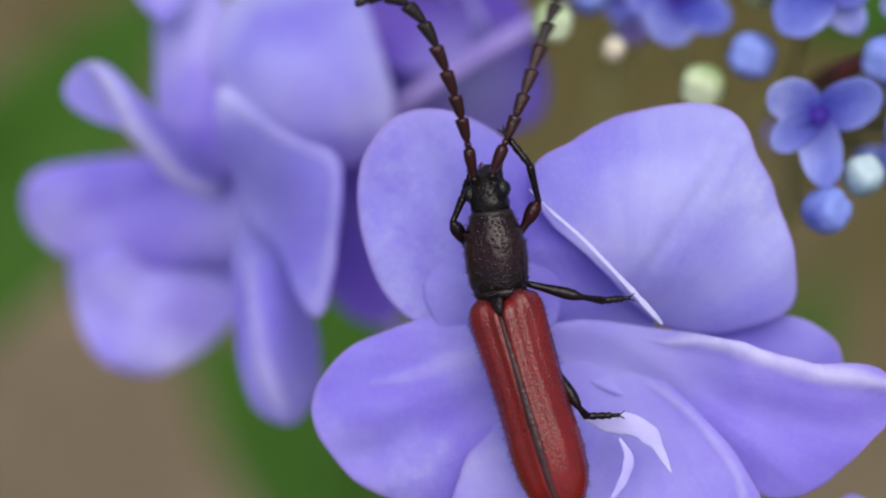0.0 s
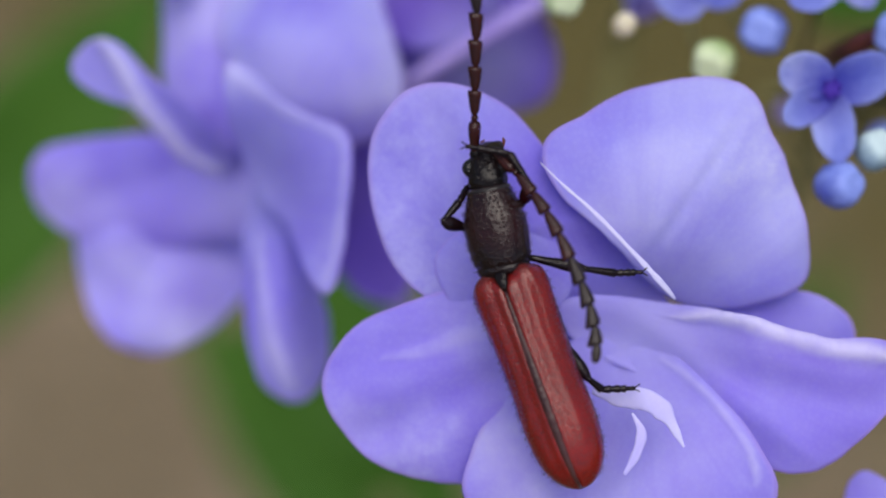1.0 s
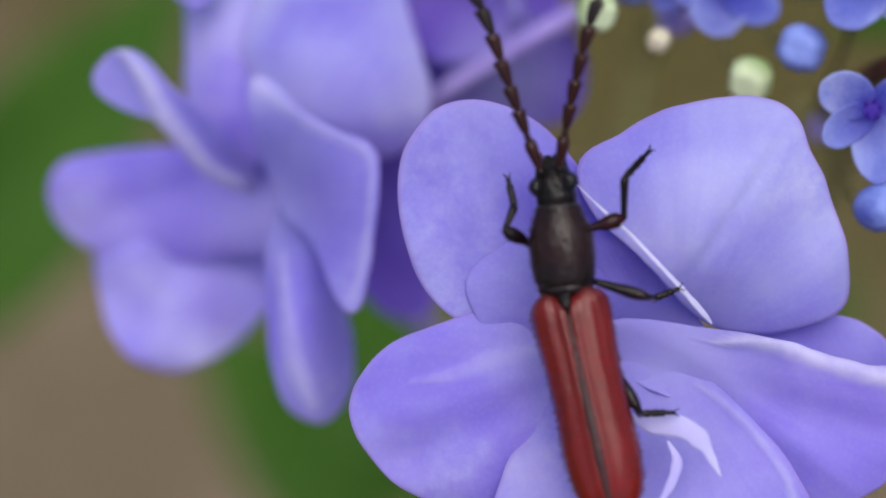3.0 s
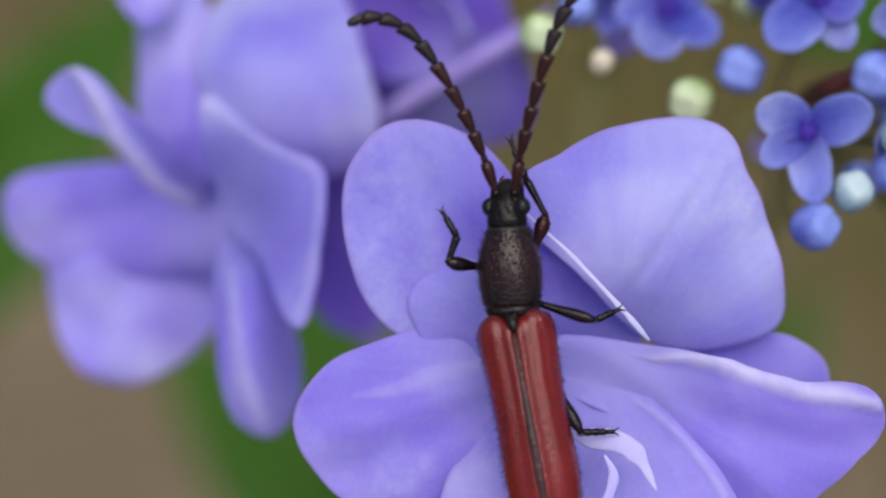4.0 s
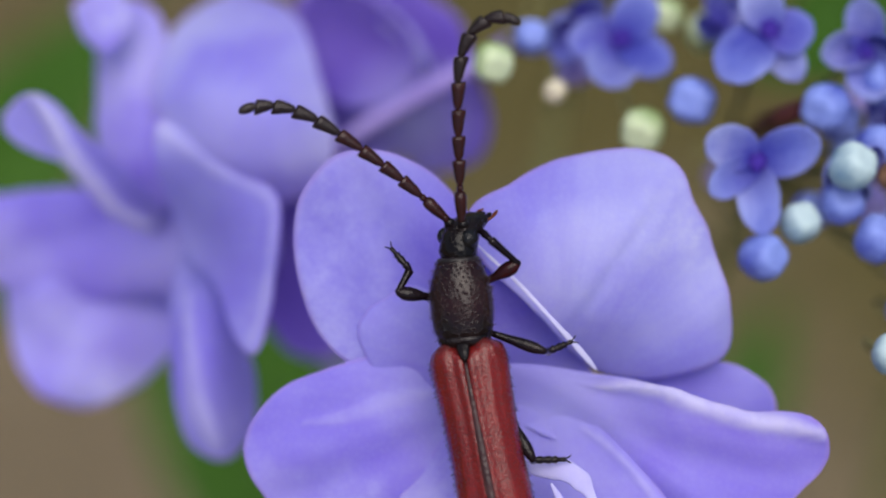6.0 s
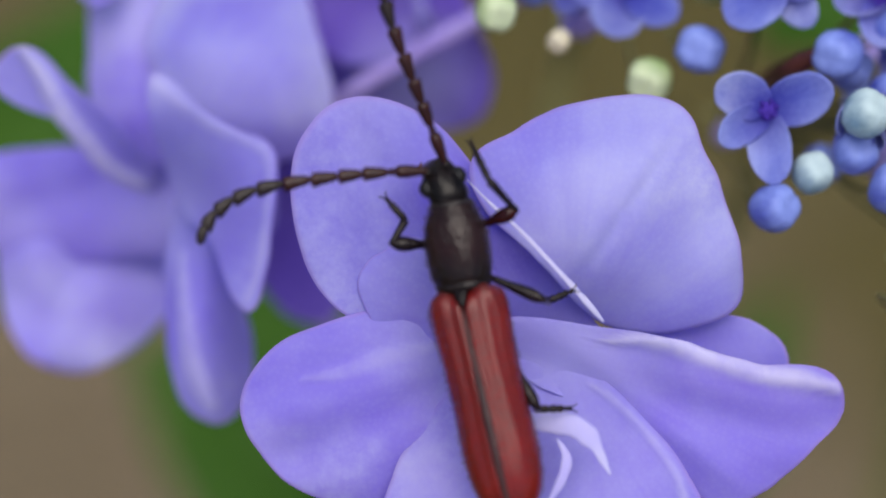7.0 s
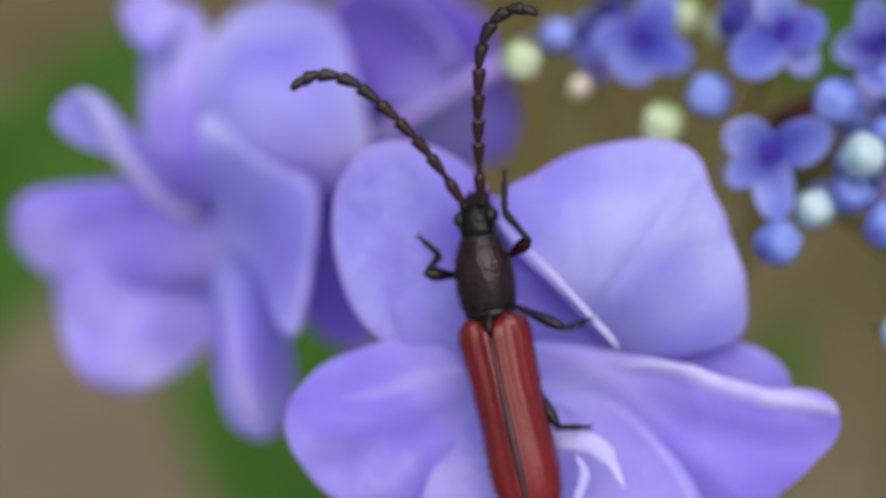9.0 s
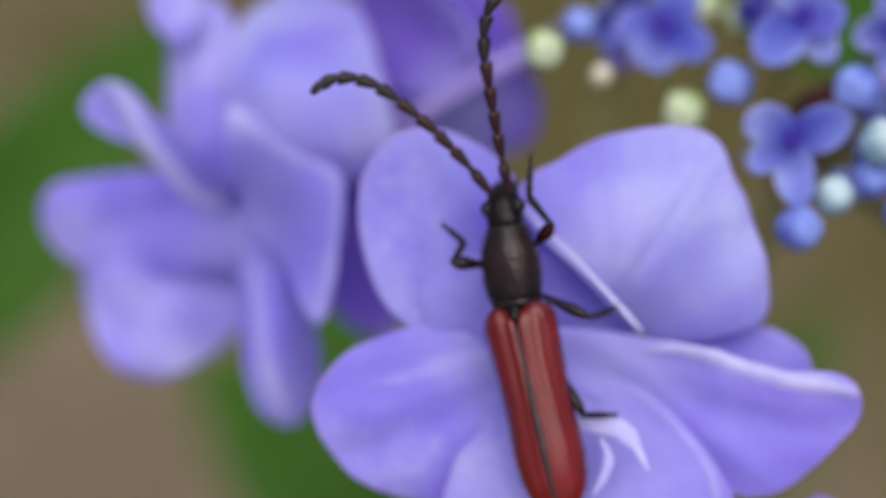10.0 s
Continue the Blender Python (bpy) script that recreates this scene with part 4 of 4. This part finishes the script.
PRO = [(0.20, 0.95, 0.80, 0.85, 0.05), (0.32, 1.14, 0.93, 0.98, 0.06), (0.50, 1.20, 0.98, 1.0, 0.08), (0.66, 1.19, 0.97, 1.0, 0.08), (0.80, 1.26, 1.06, 1.02, 0.08),
       (1.2, 1.33, 1.14, 1.05, 0.08), (1.8, 1.39, 1.18, 1.05, 0.08), (2.5, 1.39, 1.18, 1.05, 0.08), (3.1, 1.30, 1.11, 1.0, 0.08), (3.55, 1.14, 1.00, 0.95, 0.08),
       (3.92, 0.99, 0.90, 0.9, 0.06), (4.10, 0.94, 0.85, 0.85, 0.05), (4.22, 0.88, 0.78, 0.75, 0.04)]


def fine(stations, steps=5):
    cols = [[(st[0], st[k]) for st in stations] for k in range(5)]
    ys = [a[0] + (b[0] - a[0]) * i / steps for a, b in zip(stations, stations[1:]) for i in range(steps)] + [stations[-1][0]]
    return [(y, *(curve_of(c, y) for c in cols[1:])) for y in ys]


pronotum = part("pronotum", loft(fine(PRO), 96, 0.92, 0.014, 4.0, 3.0), PRONOTUM, beetle, "rough granular black thorax shield with bristles")
part("collar", loft([(3.98, 0.94, 0.86, 0.8, 0.06), (4.04, 0.985, 0.89, 0.85, 0.06), (4.12, 0.97, 0.875, 0.85, 0.06), (4.18, 0.90, 0.81, 0.8, 0.06)], 40, 0.95, 0.02, 5.0), GLINT, pronotum, "collar edge, its glint in the grey colour")


def pro_spot(r):
    y = r.uniform(0.5, 4.0)
    st = min(PRO, key=lambda q: abs(q[0] - y))
    a = r.choice((r.uniform(-0.3, 1.0), math.pi - r.uniform(-0.3, 1.0), r.uniform(0, math.pi)))
    p = Vector((st[1] * math.cos(a) * 0.98, y, st[4] + st[2] * math.sin(a) * 0.98))
    return p, Vector((math.cos(a), r.uniform(-0.2, 0.7), math.sin(a) + 0.2))


def case_spot(r):
    s = r.uniform(0.05, 0.97)
    side = r.choice((-1, 1))
    p = Vector((side * curve_of(WIDE, s) * 0.995, 0.35 - LEN * s, r.uniform(-0.15, 0.35)))
    return p, Vector((side, r.uniform(-0.9, -0.1), r.uniform(-0.1, 0.4)))


part("bristles", bristles(900, 5, pro_spot, 0.22), HAIR, pronotum)
part("bristles", bristles(480, 6, case_spot, 0.19), HAIR, beetle)

# head: its own frame has its origin at the neck
skull = part("head", loft(fine([(-0.25, 0.72, 0.62, 0.6, 0.0), (0.0, 0.86, 0.76, 0.7, 0.02), (0.3, 0.88, 0.80, 0.75, 0.03), (0.7, 0.86, 0.80, 0.75, 0.03), (1.1, 0.84, 0.74, 0.75, 0.0),
                             (1.45, 0.73, 0.66, 0.95, -0.12), (1.75, 0.68, 0.58, 0.84, -0.42), (2.0, 0.58, 0.46, 0.60, -0.72), (2.12, 0.44, 0.32, 0.40, -0.85)]), 48, 0.95, 0.05, 6.0, 9.0), BLACK, beetle, "black wrinkled head", at(0, 4.22, 0.05))
for side in (-1, 1):
    part("eye", ball(0.34, 0.46, 0.42, bean=0.12 * side), EYE, skull, "bulging black eye", at(side * 0.76, 0.85, 0.20, 0, 0, side * 12))
    part("antenna_socket", ball(0.26, 0.24, 0.28), BLACK, skull, "", at(side * 0.42, 1.42, 0.42))
    part("jaw", tube([Vector((side * 0.28, 1.9, -0.95)), Vector((side * 0.38, 2.05, -1.15)), Vector((side * 0.28, 2.18, -1.32)), Vector((side * 0.08, 2.22, -1.38))], [0.16, 0.15, 0.10, 0.04], 8), LEG_RED, skull)
    part("feeler", tube([Vector((side * 0.4, 1.8, -1.0)), Vector((side * 0.52, 2.02, -1.2)), Vector((side * 0.52, 2.25, -1.4)), Vector((side * 0.44, 2.40, -1.6))], [0.07, 0.07, 0.085, 0.05], 8), PALP, skull, "orange-brown mouth feeler")
part("head_ridge", tube([Vector((-0.4, 1.2, 0.70)), Vector((0, 1.1, 0.70)), Vector((0.4, 1.2, 0.70))], [0.07, 0.05, 0.07], 8), BLACK, skull)

# antennae: eleven joints each, the outer ones toothed
JOINTS = (1.42, 0.30, 1.12, 1.10, 1.20, 1.24, 1.20, 1.10, 0.98, 0.86, 0.80)


def antenna_joint(length, k, side):
    """One joint along +y: slim at its foot, widest and pointed at its outer far corner."""
    if k == 0:
        return tube([Vector((0, length * f, 0)) for f in (0, 0.06, 0.14, 0.3, 0.55, 0.8, 0.95, 1.0)], [0.12, 0.19, 0.17, 0.22, 0.27, 0.29, 0.24, 0.12], 14)
    if k == 1:
        return tube([Vector((0, length * f, 0)) for f in (-0.1, 0.2, 0.6, 0.9, 1.0)], [0.09, 0.14, 0.17, 0.15, 0.08], 14)
    wide = min(0.31, 0.27 + 0.006 * k) if k < 10 else 0.22
    tooth = min(0.10, 0.014 * (k - 1)) if k < 10 else 0.02
    bm = bmesh.new()
    rows = []
    for f in (-0.02, 0.05, 0.15, 0.35, 0.6, 0.8, 0.92, 0.985, 1.0, 1.0):
        r = curve_of([(-0.02, 0.10), (0.05, 0.125), (0.16, 0.185), (0.35, 0.225), (0.6, wide * 0.88), (0.85, wide), (0.94, wide), (0.985, wide * 0.9), (1.0, wide * 0.72)], f)
        if k == 10:
            r = 0.085 + (wide - 0.085) * math.sin(min(1, max(0, f) * 0.93 + 0.1) * math.pi) ** 0.6
        if len(rows) == 0:
            r = 0.09
        if len(rows) == 9:
            r = 0.08
        lean = tooth * max(0, f) ** 3 * (0.2 if len(rows) == 9 else 1)
        rows.append([bm.verts.new(((side * lean + r * (1.0 + 0.1 * max(0, f)) * math.cos(a)) * MM,
                                   (f * length + tooth * 0.8 * max(0, side * math.cos(a)) ** 2 * (1 if 5 < len(rows) < 9 else 0)) * MM,
                                   r * 0.72 * math.sin(a) * MM)) for a in (2 * math.pi * j / 14 for j in range(14))])
    skin(bm, rows)
    bm.faces.new(rows[0][::-1])
    bm.faces.new(rows[-1])
    bmesh.ops.recalc_face_normals(bm, faces=bm.faces)
    return bm


def build_antenna(side):
    first = part("antenna", antenna_joint(JOINTS[0], 0, side), ANTENNA_RED, beetle, "long toothed red-brown antenna")
    return [first] + [part("antenna_joint", antenna_joint(JOINTS[k], k, side), ANTENNA_RED if k < 6 else ANTENNA, first) for k in range(1, 11)]


ANT = {-1: build_antenna(-1), 1: build_antenna(1)}

# legs: thigh, shin and foot; the foot has pads and two claws


def build_leg(name, thigh, shin, foot, mat, club=0.31):
    a = part(name, tube([Vector((0, thigh * f, 0)) for f in (-0.08, 0, 0.15, 0.35, 0.55, 0.72, 0.86, 0.95, 1.0, 1.05)],
                        [0.09, 0.15, 0.17, 0.20, club * 0.90, club, club * 0.92, 0.20, 0.17, 0.07], 14, 0.85), mat, beetle, "glossy dark leg with a swollen thigh")
    b = part("shin", tube([Vector((0, shin * f, 0)) for f in (-0.06, 0, 0.08, 0.3, 0.6, 0.85, 0.97, 1.03)], [0.08, 0.16, 0.14, 0.15, 0.17, 0.195, 0.20, 0.09], 12), LEG_BROWN, a)
    c = part("foot", tube([Vector((0, foot * f, 0)) for f in (-0.03, 0.02, 0.18, 0.26, 0.29, 0.44, 0.52, 0.55, 0.66, 0.71, 0.74, 0.88, 0.97, 1.0)],
                          [0.09, 0.13, 0.17, 0.18, 0.13, 0.17, 0.18, 0.13, 0.165, 0.17, 0.10, 0.10, 0.11, 0.05], 10, 0.75), LEG_BROWN, a)
    claws = []
    for s in (-1, 1):
        claws.append(part("claw", tube([Vector((s * 0.02, foot * 0.97, 0)), Vector((s * 0.10, foot * 0.97 + 0.14, 0.02)), Vector((s * 0.17, foot * 0.97 + 0.24, -0.06)), Vector((s * 0.18, foot * 0.97 + 0.28, -0.15))],
                          [0.04, 0.035, 0.025, 0.01], 6), LEG_BROWN, a))
    return [a, b, c, *claws]


LEGS = {
    "front_right": build_leg("leg", 1.75, 1.75, 1.95, LEG_RED, 0.35),
    "front_left": build_leg("leg", 1.75, 1.20, 1.30, LEG_BROWN, 0.33),
    "mid_right": build_leg("leg", 2.35, 1.50, 1.20, LEG_BROWN, 0.28),
    "mid_left": build_leg("leg", 2.35, 1.10, 1.45, LEG_BROWN, 0.28),
    "hind_right": build_leg("leg", 2.35, 0.9, 1.50, LEG_BROWN, 0.28),
    "hind_left": build_leg("leg", 2.35, 0.9, 1.70, LEG_BROWN, 0.28),
}
HIPS = {"front_right": (1.05, 2.95, -0.35), "front_left": (-1.2, 2.45, -0.35), "mid_right": (1.3, 0.5, -0.35), "mid_left": (-0.7, -0.4, -0.5),
        "hind_right": (1.2, -3.1, -0.4), "hind_left": (-0.7, -3.3, -0.5)}
LENS = {"front_right": (1.75, 1.75), "front_left": (1.75, 1.20), "mid_right": (2.35, 1.50), "mid_left": (2.35, 1.10), "hind_right": (2.35, 0.9), "hind_left": (2.35, 0.9)}

# ---- how the beetle moves ----
# body: seconds, u, v, w, heading, roll, pitch
BODY = [
    (0.0, 2.59, -1.7, -0.6, 16.5, -14, 0),
    (0.5, 2.38, -1.71, -0.6, 17.7, -14, 0),
    (1.0, 2.24, -1.76, -0.6, 20.0, -14, 0),
    (1.5, 2.31, -1.96, -0.6, 22.8, -14, 0),
    (2.0, 2.59, -1.79, -0.6, 20.7, -14, 0),
    (2.2, 2.78, -1.66, -0.6, 19.5, -14, 0),
    (3.3, 3.57, -1.67, -0.6, 11.0, -7, 0),
    (4.0, 3.71, -1.84, -0.6, 10.8, -7, 0),
    (4.5, 3.87, -1.99, -0.6, 10.4, -7, 0),
    (5.0, 3.92, -2.06, -0.6, 10.6, -7, 0),
    (5.7, 3.95, -1.92, -0.6, 11.4, -7, 0),
]
BODY += [
    (6.8, 3.79, -1.7, -0.6, 13.3, -12, 0),
    (7.5, 3.69, -1.59, -0.6, 13.9, -12, 0),
    (8.5, 3.7, -1.6, -0.6, 13.7, -12, 0),
    (9.5, 3.76, -1.66, -0.6, 13.3, -12, 0),
    (10.0, 3.79, -1.8, -0.6, 13.1, -12, 0),
]
# thorax on the body: seconds, turn
THORAX = [(0.0, -10.0), (2.2, -8.5), (3.3, -6.5), (5.7, -6.5), (6.8, -4.5), (10.0, -5.0)]
# head on the thorax: seconds, turn, nod, roll
HEAD = [(0.0, 4, -8, 0), (0.6, -4, -12, 0), (1.2, -4, -12, 0), (1.7, 8, -8, 0), (2.2, 9, -6, 0), (3.3, 3, -4, 0), (4.0, -3, -6, -5), (4.2, -10, -6, -30), (4.5, -25, -6, -60), (5.0, -23, -6, -60),
        (5.7, -20, -6, -58), (6.2, -2, -8, -20), (6.8, 15, -8, 12), (7.2, 13, -8, 10), (7.5, 5, -6, 0), (10.0, 0, -6, 0)]
# antennae: seconds, heading at the foot, the middle and the tip (0 up, clockwise), rise at the foot and the tip
LEFT = [
    (0.0, -8, -22, -110, 20, 5), (0.6, -8, -20, -110, 20, 5), (0.8, -1, -5, -100, 20, 5), (1.0, 0, 2, -90, 20, 5), (1.2, 1, 2, -90, 20, 5), (1.4, -2, 0, -90, 20, 5), (1.5, -8, -10, -95, 20, 5),
    (1.6, -38, -55, -125, 15, 0), (1.7, -66, -74, -125, 10, 0), (1.8, -66, -75, -135, 10, 0), (2.0, -60, -68, -140, 10, 0), (2.2, -50, -60, -140, 10, 0)]
LEFT += [
    (3.3, -14, -6, -60, 12, 5), (3.4, -22, -18, -100, 12, 5), (3.5, -25, -32, -122, 12, 5), (3.6, -25, -33, -122, 12, 5), (4.0, -18, -32, -105, 12, 5), (4.3, -34, -38, -75, 12, 5), (4.5, -29, -40, -60, 12, 5),
    (4.8, -27, -36, -54, 12, 5), (5.0, -28, -38, -61, 12, 5), (5.5, -36, -43, -76, 12, 5), (5.7, -37, -44, -84, 12, 5)]
LEFT += [
    (6.8, -79, -92, -152, 8, 0), (7.0, -92, -99, -156, 8, 0), (7.2, -80, -91, -149, 8, 0), (7.3, -64, -75, -138, 8, 0), (7.5, -39, -54, -133, 8, 0), (7.6, -36, -50, -134, 8, 0), (7.8, -35, -48, -132, 8, 0),
    (8.0, -35, -49, -126, 8, 0), (8.5, -34, -49, -122, 8, 0), (9.0, -32, -47, -122, 8, 0), (9.5, -39, -54, -121, 8, 0), (10.0, -38, -51, -124, 8, 0)]
RIGHT = [
    (0.0, 24, 18, 30, 10, -40), (0.1, 40, 46, 95, 15, 10), (0.2, 48, 52, 104, 15, 10), (0.3, 55, 60, 98, 15, 10), (0.4, 85, 95, 128, 20, 10), (0.5, 130, 144, 170, 25, 10), (0.6, 128, 158, 184, 25, 5),
    (1.0, 132, 155, 180, 25, 5), (1.2, 134, 154, 174, 25, 5), (1.3, 134, 144, 156, 25, 5), (1.4, 120, 138, 150, 25, 5), (1.5, 104, 126, 141, 36, 22), (1.6, 62, 84, 115, 20, 5), (1.7, 22, 28, 60, 20, 5)]
RIGHT += [
    (1.8, -6, -3, 45, 20, 5), (2.0, -8, -10, 50, 20, 5), (2.2, -2, -2, 60, 20, 5), (3.3, 10, 15, 60, 20, 5), (3.5, 6, -6, 60, 25, 5), (3.6, 6, 0, 60, 20, 5), (4.0, 8, 16, 50, 20, 5), (4.3, 4, 4, 70, 20, 5),
    (4.5, 3, 7, 80, 20, 5), (4.8, -4, 1, 75, 20, 5), (5.0, -7, -4, 75, 20, 5), (5.5, -3, -1, 85, 20, 5), (5.7, -2, 1, 112, 15, 5)]
RIGHT += [
    (6.8, -14, -11, 45, 15, 5), (7.0, -23, -22, 35, 15, 5), (7.2, -21, -22, 30, 15, 5), (7.3, -18, -18, 35, 15, 5), (7.5, -8, -9, 45, 15, 5), (7.6, -3, -2, 55, 15, 5), (7.8, -4, 3, 60, 15, 5),
    (8.0, -4, 1, 65, 15, 5), (8.5, -8, -1, 85, 15, 5), (9.0, -5, 0, 100, 12, 5), (9.5, -10, -8, 70, 12, 5), (10.0, -13, -10, 62, 12, 5)]
# legs: seconds, then heading and rise of thigh, shin and foot
STEPS = {
    "front_right": [(0.0, 30, 0, -14, 20, -38, 0), (0.4, 36, 0, -8, 0, -34, 0), (0.5, 36, 5, -40, 5, -75, -10), (0.6, 38, 10, -40, 5, -75, -10), (0.8, 34, 30, -36, 5, -80, 0), (1.0, 29, 50, -34, 0, -80, 0), (1.2, 28, 48, -35, 0, -78, 0), (1.4, 29, 46, -40, 0, -70, 0), (1.5, 31, 45, -49, 20, -20, -30), (1.6, 34, 30, -52, 35, -27, 0), (1.7, 36, 25, -60, 38, 6, -20), (1.8, 38, 22, -60, 40, 4, -15), (2.0, 42, 28, -43, 34, -7, -10), (2.2, 64, 5, -20, 38, 15, 0), (3.3, 74, 2, 6, 0, 52, -38), (3.5, 74, 0, 8, 0, 52, -38)],
    "front_left": [(0.0, -33, 26, 23, 0, 15, -32), (0.6, -60, 34, 34, -12, 24, -34), (1.0, -75, 40, 40, -20, 30, -35), (1.4, -62, 34, 34, -14, 25, -35), (2.0, -33, 26, 23, 0, 18, -35), (2.2, -34, 26, 20, -10, 15, -35), (3.3, -75, 33, 22, -20, -22, 0), (3.5, -86, 34, 20, 0, -19, 0), (4.0, -82, 23, 19, 0, -31, 0), (4.5, -74, 15, 23, -31, -44, -20), (5.0, -74, 12, 26, -30, -42, 0), (5.7, -80, 12, 27, -20, -42, 0), (7.2, -90, 8, 30, -10, -43, 0), (8.0, -89, 17, 39, -25, -47, 0), (10.0, -87, 13, 30, -23, -50, 0)],
    "mid_right": [(0.0, 104, 2, 100, -42, 84, 0), (0.5, 103, 1, 99, -28, 87, 0), (1.0, 102, 0, 98, -15, 88, 0), (1.5, 102, 0, 98, -20, 88, 0), (2.0, 104, 2, 99, -40, 84, 0), (2.2, 105, 4, 100, -52, 80, 0), (3.3, 106, 10, 104, -78, 66, 0), (5.7, 107, 10, 104, -78, 66, 0), (6.8, 112, 12, 104, -78, 66, 0), (10.0, 114, 14, 104, -78, 66, 0)],
    "mid_left": [(0.0, 150, -45, 160, -60, 165, -5), (10.0, 150, -45, 160, -60, 165, -5)],
    "hind_right": [(0.0, 148, 6, 140, -45, 88, 0), (1.0, 146, 4, 130, -25, 88, 0), (2.0, 148, 6, 140, -45, 88, 0), (3.3, 150, 10, 150, -78, 88, 0), (10.0, 150, 10, 150, -78, 88, 0)],
    "hind_left": [(0.0, 150, -45, 160, -60, 165, -5), (10.0, 150, -45, 160, -60, 165, -5)],
}
STEPS["front_right"] += [(3.6, 50, 25, -57, 31, -60, -40), (3.8, 34, 20, -45, 20, -12, -30), (4.0, 18, 0, -29, 0, -23, 0), (4.2, 24, 0, -35, 20, -18, 0), (4.5, 35, 0, -28, 0, -44, 0), (4.8, 58, 0, -30, 0, -52, -25), (5.0, 61, 0, -32, 0, -55, -30), (5.3, 64, 0, -36, 8, -36, -20), (5.5, 65, 0, -40, 0, -36, -30), (5.7, 64, 5, -42, 10, -44, -35)]
STEPS["front_right"] += [(6.8, 50, 20, -70, 38, -44, -35), (7.0, 66, 20, -43, 10, -26, -17), (7.2, 35, 45, -58, 45, -65, -40), (7.4, 36, 45, -62, 34, -35, -29), (7.5, 42, 40, -58, 20, -32, -30), (7.8, 47, 35, -55, 13, -7, -20), (8.0, 39, 25, -39, 0, 6, -20), (8.5, 47, 38, -39, 0, -2, -11), (9.0, 50, 40, -42, 0, -1, -10), (9.5, 45, 41, -35, 0, 5, 0), (10.0, 40, 37, -40, 0, 2, 0)]


def way(heading, rise):
    h, r = radians(heading), radians(rise)
    return Vector((math.sin(h) * math.cos(r), math.cos(h) * math.cos(r), math.sin(r)))


def aimed(place, d):
    """A pose at place (mm) whose y runs along d and whose z faces the lens side."""
    z = Vector((0, 0, 1)) - d * d.z
    z.normalize()
    m = Matrix((d.cross(z), d, z)).transposed().to_4x4()
    m.translation = place * MM
    return m


def row_at(table, t):
    return [curve_of([(r[0], r[k]) for r in table], t) for k in range(1, len(table[0]))]


def motions():
    times = [k / 10 for k in range(101)]
    body_rows, head_rows, chest_rows = [], [], []
    ant_rows = {s: [[] for _ in JOINTS] for s in ANT}
    leg_rows = {k: [[], [], [], [], []] for k in LEGS}
    for t in times:
        u, v, w, turn, roll, nod = row_at(BODY, t)
        body = at(u, v, w, nod, roll, turn)
        inv = body.inverted()
        body_rows.append((t, VIEW @ body))
        yaw, tip, twist = row_at(HEAD, t)
        chest = at(0, 0.3, 0, 0, 0, row_at(THORAX, t)[0]) @ at(0, -0.3, 0)
        chest_rows.append((t, chest))
        skull_m = chest @ at(0, 4.22, 0.05, tip, twist, yaw)
        head_rows.append((t, skull_m))
        for side, table in ((-1, LEFT), (1, RIGHT)):
            a, b, c, r0, r1 = row_at(table, t)
            p = (body @ skull_m @ Vector((side * 0.42 * MM, 1.50 * MM, 0.56 * MM))) / MM
            first = None
            total, run = sum(JOINTS), 0.0
            for k, length in enumerate(JOINTS):
                s = (run + length / 2) / total
                bend = a + (b - a) * s / 0.5 if s < 0.5 else b + (c - b) * 1.35 * ((s - 0.5) / 0.5) ** 2.2
                d = way(bend, r0 + (r1 - r0) * s)
                m = inv @ aimed(p, d)
                if k == 0:
                    first = m
                    ant_rows[side][0].append((t, m))
                else:
                    ant_rows[side][k].append((t, first.inverted() @ m))
                p = p + d * length * 0.97
                run += length
        for key, table in STEPS.items():
            f1, e1, f2, e2, f3, e3 = row_at(table, t)
            hold = body @ chest if key.startswith("front") else body
            p = (hold @ (Vector(HIPS[key]) * MM)) / MM
            d1, d2, d3 = way(f1, e1), way(f2, e2), way(f3, e3)
            m1 = inv @ aimed(p, d1)
            p2 = p + d1 * LENS[key][0]
            p3 = p2 + d2 * LENS[key][1]
            m2, m3 = inv @ aimed(p2, d2), inv @ aimed(p3, d3)
            back = m1.inverted()
            for rows, m in zip(leg_rows[key], (m1, back @ m2, back @ m3, back @ m3, back @ m3)):
                rows.append((t, m))
    walk(beetle, body_rows)
    walk(pronotum, chest_rows)
    walk(skull, head_rows)
    for side, chain in ANT.items():
        for ob, rows in zip(chain, ant_rows[side]):
            walk(ob, rows)
    for key, chain in LEGS.items():
        for ob, rows in zip(chain, leg_rows[key]):
            walk(ob, rows)


motions()
